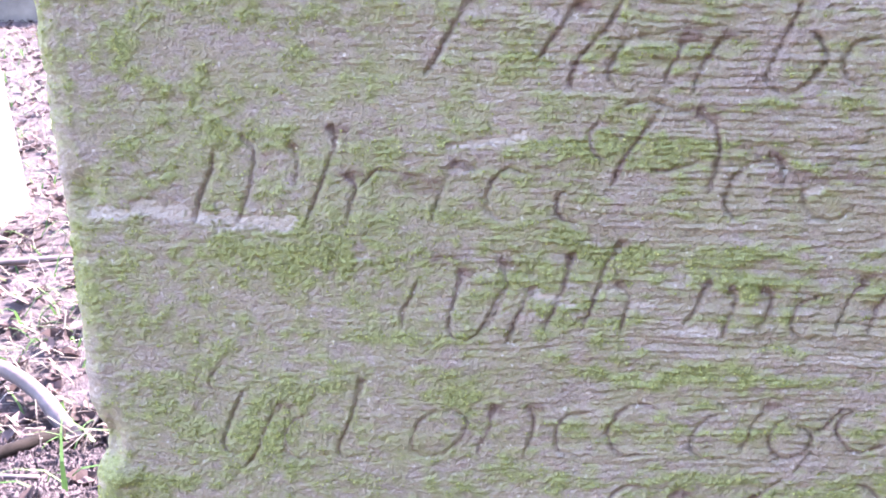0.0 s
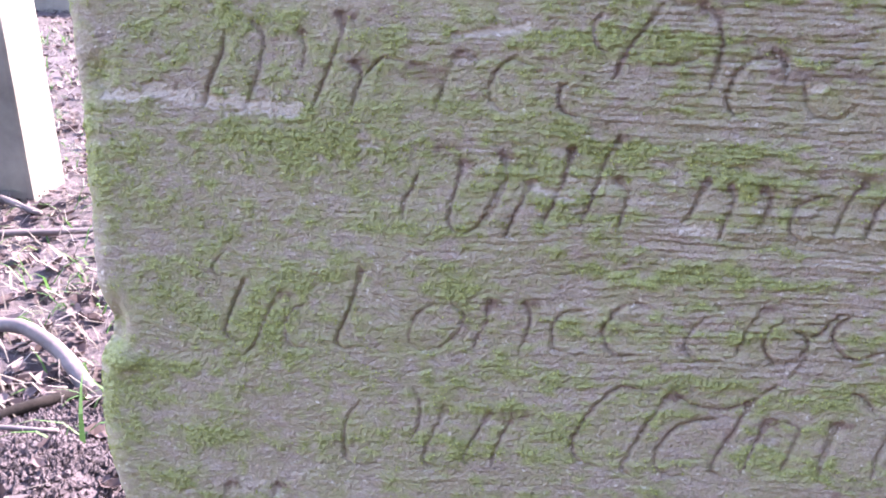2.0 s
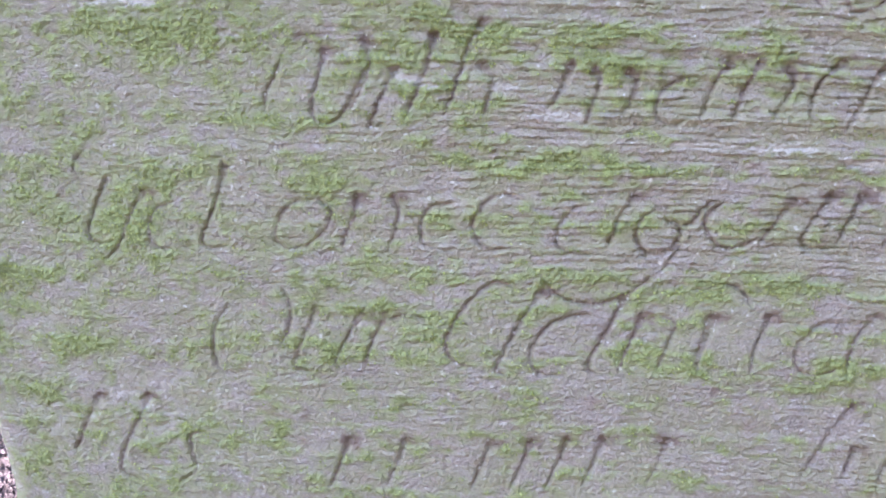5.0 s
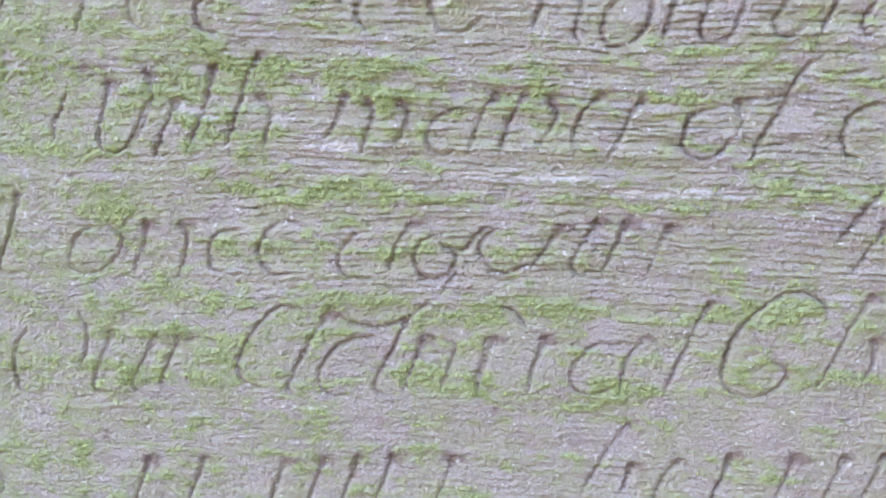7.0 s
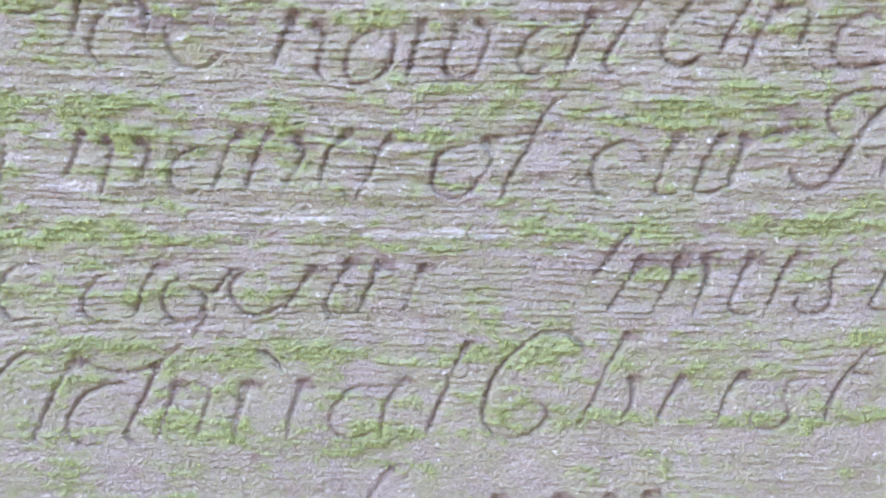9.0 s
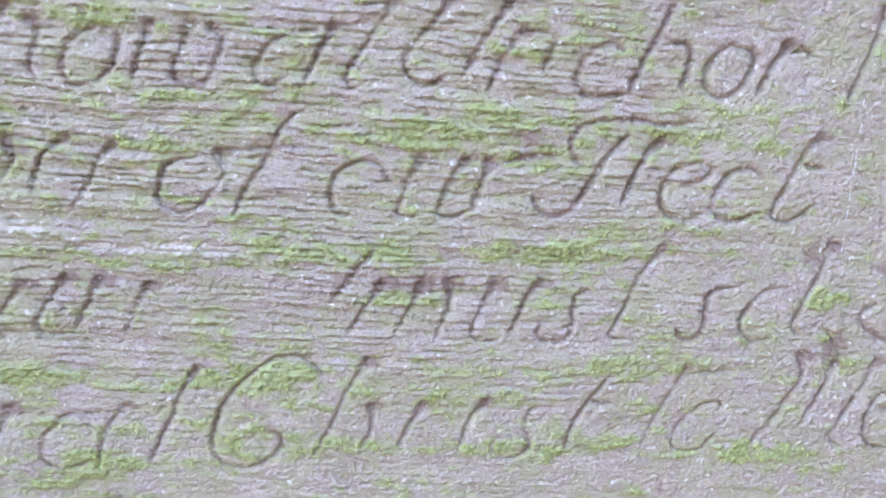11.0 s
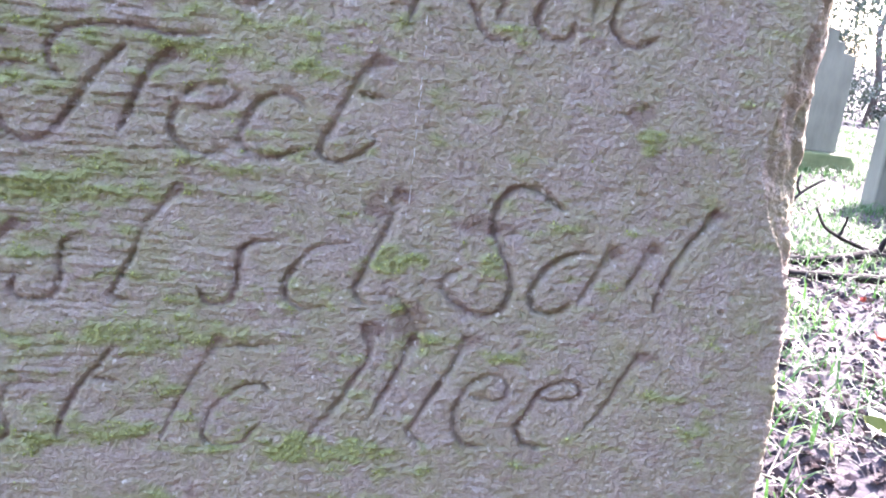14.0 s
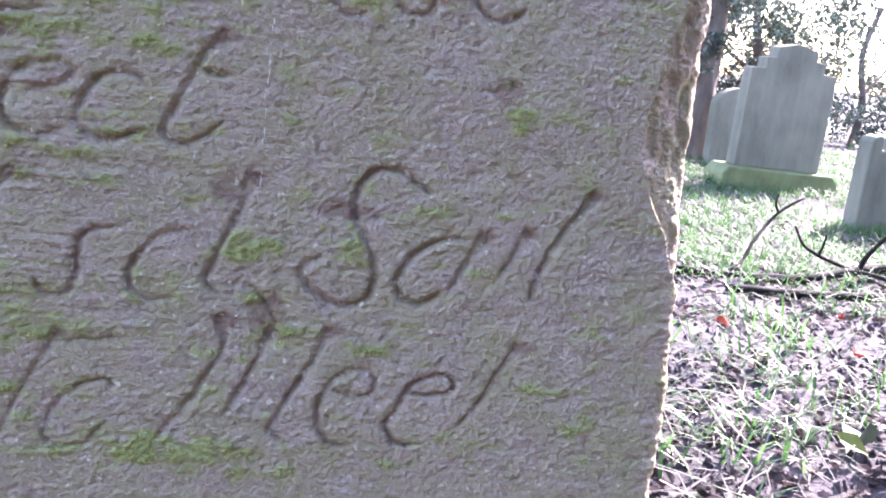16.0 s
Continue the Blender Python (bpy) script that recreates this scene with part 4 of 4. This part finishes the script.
# ---- leaves, straw and grass as loose stuff ----
def leaf_mesh(name, spots, material, rng, curl=0.35, lie=0.5):
    """Folded pointed leaves; spots: rows of x, y, z, length."""
    verts, faces = [], []
    shape = ((0, 0, 0), (0.45, 0.30, 0.05), (0.45, 0, -0.04), (0.45, -0.30, 0.05), (0.8, 0.2, 0.02), (0.8, 0, -0.03), (0.8, -0.2, 0.02), (1, 0, 0.06))
    for x, y, z, size in spots:
        m = Euler((rng.uniform(-lie, lie), rng.uniform(-lie, lie), rng.uniform(0, 6.28))).to_matrix()
        c = rng.uniform(-curl, curl) * 2
        base = len(verts)
        for a, b, h in shape:
            v = m @ Vector((a - 0.5, b, h * (1 + 3 * abs(c)) + c * (a - 0.5) ** 2)) * size
            verts.append((x + v.x, y + v.y, z + v.z))
        faces += [(base, base + 2, base + 1), (base, base + 3, base + 2), (base + 1, base + 2, base + 5, base + 4), (base + 2, base + 3, base + 6, base + 5),
                  (base + 4, base + 5, base + 7), (base + 5, base + 6, base + 7)]
    return mesh_of(name, verts, faces, material)


def blades(name, spots, material, rng, width=0.0022, droop=0.5):
    """Bent tapering blades; spots: rows of x, y, z, length."""
    verts, faces = [], []
    for x, y, z, size in spots:
        a, tilt = rng.uniform(0, 6.28), rng.uniform(0.05, droop)
        ca, sa = math.cos(a), math.sin(a)
        w = width * rng.uniform(0.6, 1.4)
        base = len(verts)
        for k, s in enumerate((0, 0.4, 0.75, 1.0)):
            out, up = size * s * math.sin(tilt + s * droop), size * s * math.cos(tilt + s * droop)
            ww = w * (1 - 0.85 * s)
            verts += [(x + ca * out - sa * ww, y + sa * out + ca * ww, z + up), (x + ca * out + sa * ww, y + sa * out - ca * ww, z + up)]
            if k:
                faces.append((base + 2 * k - 2, base + 2 * k - 1, base + 2 * k + 1, base + 2 * k))
    return mesh_of(name, verts, faces, material)


def scatter(rng, n, x0, x1, y0, y1, lo, hi, near=0.0, lift=0.004, keep=None):
    """Places on the ground of a rectangle; near > 0 crowds them towards the gravestone's end."""
    u, v = np.array([rng.random() for _ in range(n)]), np.array([rng.random() for _ in range(n)])
    x, y = x0 + (x1 - x0) * u ** (1 + near), y0 + (y1 - y0) * v ** (1 + near)
    z = ground_height(x, y) + lift
    ok = np.ones(n, bool) if keep is None else keep(x, y)
    return [(a, b, c, rng.uniform(lo, hi)) for a, b, c, k in zip(x, y, z, ok) if k]


rng = random.Random(7)
spots = scatter(rng, 11000, -0.42, -3.2, 0.22, 5.0, 0.012, 0.042, 0.9, 0.008, lambda x, y: (((x + 0.74) / 0.2) ** 2 + ((y - 0.58) / 0.2) ** 2 > 1) | (value_noise(x / 0.03, y / 0.03, 65) > 0.45)) + scatter(rng, 13000, 0.42, 4.4, 0.25, 5.0, 0.012, 0.04, 0.7, 0.008, lambda x, y: value_noise(x / 0.5, y / 0.35, 61) < 0.45 - 0.5 * step(2.2, 2.8, y))
spots += scatter(rng, 9000, -5.5, 7.0, -3.0, 8.5, 0.015, 0.045, 0.0, 0.008) + scatter(rng, 1500, -0.5, 0.5, 0.3, 4.5, 0.012, 0.042, 0.0, 0.008)
tagged(new("leaf_litter", leaf_mesh("leaf_litter", spots, LITTER, rng)), "brown dead leaves and leaf mould on the soil", "leaf litter", kind="stuff")
spots = scatter(rng, 15000, -0.42, -3.0, 0.22, 4.5, 0.03, 0.10, 0.9, 0.012, lambda x, y: ((x + 0.74) / 0.2) ** 2 + ((y - 0.58) / 0.2) ** 2 > 1) + scatter(rng, 5000, 0.42, 4.2, 0.25, 4.0, 0.05, 0.20, 0.7, 0.012)
spots += scatter(rng, 6000, -5.5, 7.0, -3.0, 8.5, 0.03, 0.12, 0.0, 0.012) + scatter(rng, 1500, -0.5, 0.5, 0.3, 4.5, 0.03, 0.12, 0.0, 0.012)
tagged(new("dry_stalks", blades("dry_stalks", spots, STRAW, rng, 0.0016, 1.5)), "dry pale straw and thin twigs lying loose", "dry stalks", kind="stuff")
spots = (scatter(rng, 52000, 0.8, 6.0, 2.3, 7.5, 0.04, 0.10, 0.25, 0.0, lambda x, y: value_noise(x / 0.4, y / 0.4, 62) > -0.45)
         + scatter(rng, 11000, 0.45, 4.0, 0.4, 2.6, 0.05, 0.15, 0.0, 0.0, lambda x, y: value_noise(x / 0.22, y / 0.16, 63) > 0.05)
         + scatter(rng, 5000, -0.45, -3.0, 0.5, 4.0, 0.03, 0.09, 0.5, 0.0, lambda x, y: value_noise(x / 0.2, y / 0.15, 64) > 0.28))
spots += scatter(rng, 14000, -5.5, 7.5, -3.0, 9.0, 0.04, 0.11, 0.0, 0.0, lambda x, y: value_noise(x / 0.6, y / 0.6, 66) > 0.05)
tagged(new("grass", blades("grass", spots, GRASS, rng, 0.0024, 0.8)), "sunlit tufts of green churchyard grass", "grass", kind="stuff")
spots = scatter(rng, 5000, -7, 12, 6.5, 26, 0.08, 0.18, 0.0, 0.0)
tagged(new("grass", blades("grass", spots, GRASS, rng, 0.006, 0.8)), "distant rough grass between the graves", "grass", kind="stuff")


def clods(name, spots, material, rng):
    verts, faces = [], []
    for x, y, z, size in spots:
        base = len(verts)
        for d in ((1, 0, 0), (-1, 0, 0), (0, 1, 0), (0, -1, 0), (0, 0, 1), (0, 0, -1)):
            verts.append(tuple(o + c * size * rng.uniform(0.5, 1.1) + rng.uniform(-0.3, 0.3) * size for o, c in zip((x, y, z), d)))
        faces += [tuple(base + k for k in f) for f in ((0, 2, 4), (2, 1, 4), (1, 3, 4), (3, 0, 4), (2, 0, 5), (1, 2, 5), (3, 1, 5), (0, 3, 5))]
    return mesh_of(name, verts, faces, material)


spots = scatter(rng, 14000, -0.45, -1.0, 0.3, 0.82, 0.0012, 0.006, 0.0, 0.002) + scatter(rng, 7000, 0.42, 2.6, 0.3, 2.4, 0.003, 0.011, 0.3, 0.002)
tagged(new("soil_crumbs", clods("soil_crumbs", spots, SOIL, rng)), "dark crumbly soil clods thrown up loose", "soil", kind="stuff")


# ---- sticks, branch and single leaves ----
def lay(points, lift=0.012):
    return [(x, y, height_at(x, y) + lift + h) for x, y, h in points]


branch("stick", lay([(-1.06, 0.95, 0.0), (-0.967, 0.923, 0.012), (-0.908, 0.905, 0.016), (-0.837, 0.865, 0.012), (-0.767, 0.80, -0.006)], 0.012), 0.010, 0.0115, STICK, None, "smooth grey curved stick lying on dead leaves", "stick", 10, 0.12)
branch("stick", lay([(-0.87, 0.70, -0.004), (-0.82, 0.74, 0.004), (-0.772, 0.792, 0.0)], 0.008), 0.007, 0.009, DARK_TWIG, None, "dark brown stick half buried in leaves", "stick", 8, 0.15)
branch("stick", lay([(-0.98, 0.62, 0.0), (-0.88, 0.66, 0.01), (-0.74, 0.66, 0.0)], 0.008), 0.004, 0.003, STICK, None, "thin pale twig lying on the soil", "stick", 6, 0.2)
branch("stick", lay([(-1.6, 1.48, 0.01), (-1.35, 1.50, 0.02), (-1.15, 1.42, 0.0)], 0.01), 0.008, 0.006, STICK, None, "bleached stick lying before the grey headstone", "stick", 6, 0.2)
branch("stick", lay([(-1.5, 1.25, 0.0), (-1.2, 1.28, 0.015), (-0.95, 1.36, 0.0)], 0.01), 0.009, 0.006, STICK, None, "bleached stick lying on dead leaves", "stick", 6, 0.2)

fallen = thing("fallen_branch", Matrix(), "dark forked fallen branch lying on grass and leaves", "branch")
branch("stem", lay([(2.75, 2.55, 0.06), (2.3, 2.38, 0.03), (2.07, 2.30, 0.018), (1.80, 2.22, 0.0), (1.42, 2.16, 0.0)]), 0.017, 0.012, DARK_TWIG, fallen)
branch("fork", lay([(2.45, 2.02, 0.015), (2.10, 2.03, 0.012), (1.90, 2.02, 0.012), (1.65, 1.99, 0.004), (1.48, 1.98, 0.0)]), 0.015, 0.011, DARK_TWIG, fallen)
branch("side_twig", lay([(2.07, 2.30, 0.018), (2.10, 2.18, 0.02), (2.12, 2.03, 0.012)]), 0.007, 0.006, DARK_TWIG, fallen)
branch("side_twig", lay([(1.60, 2.19, 0.0), (1.66, 2.24, 0.03), (1.72, 2.3, 0.085), (1.84, 2.4, 0.16), (1.925, 2.42, 0.215)]), 0.007, 0.004, DARK_TWIG, fallen, sides=6)
branch("side_twig", lay([(1.84, 2.4, 0.16), (1.825, 2.4, 0.19), (1.835, 2.41, 0.215)]), 0.005, 0.003, DARK_TWIG, fallen, sides=6)
branch("side_twig", lay([(2.07, 2.3, 0.018), (2.0, 2.3, 0.045), (1.936, 2.3, 0.07), (1.88, 2.3, 0.09), (1.841, 2.3, 0.14)]), 0.007, 0.0035, DARK_TWIG, fallen, sides=6)
branch("side_twig", lay([(1.936, 2.3, 0.07), (1.952, 2.31, 0.10), (1.95, 2.3, 0.135)]), 0.005, 0.003, DARK_TWIG, fallen, sides=6)
branch("side_twig", lay([(2.08, 2.3, 0.02), (2.10, 2.3, 0.07), (2.15, 2.3, 0.13), (2.22, 2.32, 0.19)]), 0.009, 0.005, DARK_TWIG, fallen, sides=6)


def single_leaf(x, y, size, material, label, lift=0.03):
    r = random.Random(int(1000 * x))
    me = leaf_mesh("leaf", [(0, 0, 0, size)], material, r, 0.6, 0.5)
    ob = new("leaf", me)
    ob.location = (x, y, height_at(x, y) + lift)
    tagged(ob, label, "leaf", "coloured fallen leaves")


for x, y, size, material, label in (
        (1.51, 1.47, 0.055, RED_LEAF, "curled bright red fallen leaf"), (1.28, 1.62, 0.04, RED_LEAF, "small orange-red fallen leaf"),
        (1.24, 1.38, 0.035, RED_LEAF, "small orange-red fallen leaf"), (1.62, 1.70, 0.03, RED_LEAF, "small orange-red fallen leaf"),
        (1.21, 1.03, 0.085, TEAL_LEAF, "broad dull green fallen leaf"), (1.17, 0.99, 0.06, LIME_LEAF, "bright yellow-green fallen leaf"), (1.20, 0.94, 0.05, LIME_LEAF, "bright yellow-green fallen leaf")):
    single_leaf(x, y, size, material, label)


# a broken strand of spider silk hanging on the face of the gravestone
def silk():
    r = random.Random(5)
    bm = bmesh.new()
    z = 0.686
    while z > 0.618:
        step_z = r.uniform(0.0015, 0.004)
        line = [Vector((0.2415 + 0.0004 * math.sin(z * 400 + k * 0.3) + r.uniform(-0.0002, 0.0002), -0.0022, z - step_z * k / 2)) for k in range(3)]
        tube(bm, line, [0.00005, r.uniform(0.00007, 0.00022), 0.00005], 5)
        z -= step_z + r.choice((0.0, 0.002, 0.006))
    ob = part("spider_silk", bm, SILK, None)
    ob.matrix_world = STONE
    tagged(ob, "broken white spider silk strand on gravestone", "spider silk")


silk()


# ---- ivy-clad tree and evergreen bushes behind the graves ----
def ivy_tree(m, trunk, limbs, clumps, n, seed, label, leaf=(0.028, 0.055), girth=1.0):
    t = thing("tree", m, label, "tree")
    branch("trunk", trunk, 0.105 * girth, 0.07 * girth, BARK, t, sides=14, knots=0.35)
    for limb in limbs:
        branch("limb", limb, 0.05 * girth, 0.02 * girth, BARK, t, sides=8)
    r = random.Random(seed)
    spots = []
    for _ in range(n):
        cx, cy, cz, s = r.choice(clumps)
        d = Vector((r.gauss(0, 1), r.gauss(0, 1), r.gauss(0, 1))).normalized() * s * r.uniform(0.45, 1.05)
        spots.append((cx + d.x, cy + d.y, cz + d.z * 0.9, r.uniform(*leaf)))
    crown = new("crown", leaf_mesh("crown", spots, IVY, r, 0.4, 1.2))
    crown.parent = t
    tagged(crown, "dark glossy ivy leaves")


r2 = random.Random(3)
clumps = [(r2.uniform(-0.16, 0.2), r2.uniform(-0.2, 0.1), 0.62 + 0.11 * i, r2.uniform(0.10, 0.2)) for i in range(18)]
clumps += [(r2.uniform(-0.9, 1.1), r2.uniform(-0.5, 0.8), r2.uniform(0.95, 3.0), r2.uniform(0.2, 0.38)) for i in range(50)]
ivy_tree(pose(3.02, 5.5, 0), [(0, 0, -0.1), (0.02, 0, 0.3), (0.05, 0.05, 0.9), (0.02, 0.1, 1.8), (0.1, 0.1, 3.0)],
         [[(0.05, 0.05, 1.2), (0.5, 0.2, 1.7), (1.0, 0.3, 2.4)], [(0.04, 0.1, 1.5), (-0.5, 0.1, 2.0), (-0.9, 0.0, 2.6)]], clumps, 15000, 11, "old tree trunk thickly clad in dark ivy", (0.025, 0.05))
clumps = [(r2.uniform(-0.85, 0.75), r2.uniform(-0.4, 0.5), r2.uniform(0.25, 1.7), r2.uniform(0.13, 0.26)) for i in range(75)]
ivy_tree(pose(4.25, 7.1, 0), [(0, 0, -0.1), (0.05, 0, 0.6), (0, 0.1, 1.1), (0.1, 0.1, 1.6)],
         [[(0, 0, 0.5), (0.3, 0.1, 0.8), (0.5, 0.2, 1.2)], [(0, 0, 0.6), (-0.3, 0, 0.8), (-0.5, 0.1, 1.2)]], clumps, 15000, 12, "dense glossy evergreen bush behind the headstones", (0.025, 0.048), 0.4)
clumps = [(r2.uniform(-1.3, 1.3), r2.uniform(-0.5, 0.5), abs(r2.gauss(0.25, 0.5)) + 0.05, r2.uniform(0.10, 0.24)) for i in range(44)]
ivy_tree(pose(6.3, 8.6, 0), [(0, 0, -0.1), (0.05, 0, 0.4), (0, 0.1, 0.9), (0.1, 0.1, 1.4)],
         [[(0, 0, 0.5), (0.3, 0.1, 0.8), (0.6, 0.2, 1.3)]], clumps, 9000, 13, "low thin evergreen bush in strong sunlight", (0.025, 0.05), 0.4)


# ---- a tall unseen hedge, added behind the viewer to block low sky light ----
def hedge():
    bm = bmesh.new()
    # wraps round to the right, so light reaches the face from upper left
    line = [(-6.0, -5.2), (-1.5, -3.6), (1.4, -2.6), (3.0, -1.2), (4.6, 0.2)]
    n, rows = 60, 16
    grid = []
    for side in (0, 1):
        for j in range(rows + 1):
            row = []
            for i in range(n + 1):
                u = i / n * (len(line) - 1)
                k = min(int(u), len(line) - 2)
                x, y = (line[k][0] + (line[k + 1][0] - line[k][0]) * (u - k), line[k][1] + (line[k + 1][1] - line[k][1]) * (u - k))
                z = 3.6 * (j / rows if side == 0 else 1 - j / rows)
                d = 0.16 * noise.noise((x * 1.7, y * 1.7, z * 1.7)) + 0.09 * noise.noise((x * 5, y * 5, z * 5))
                row.append(bm.verts.new((x + (0.45 * side + d) * 0.55, y - (0.75 * side + d) * 0.8, z + 0.4 * d - 0.05)))
            grid.append(row)
    for a, b in zip(grid, grid[1:]):
        for i in range(n):
            bm.faces.new((a[i], a[i + 1], b[i + 1], b[i]))
    part("hedge", bm, BLOCKER_HEDGE, None)["kind"] = "structure"
    tagged(bpy.data.objects["hedge"], "added unseen tall dark hedge that blocks low sky light", "hedge")


hedge()
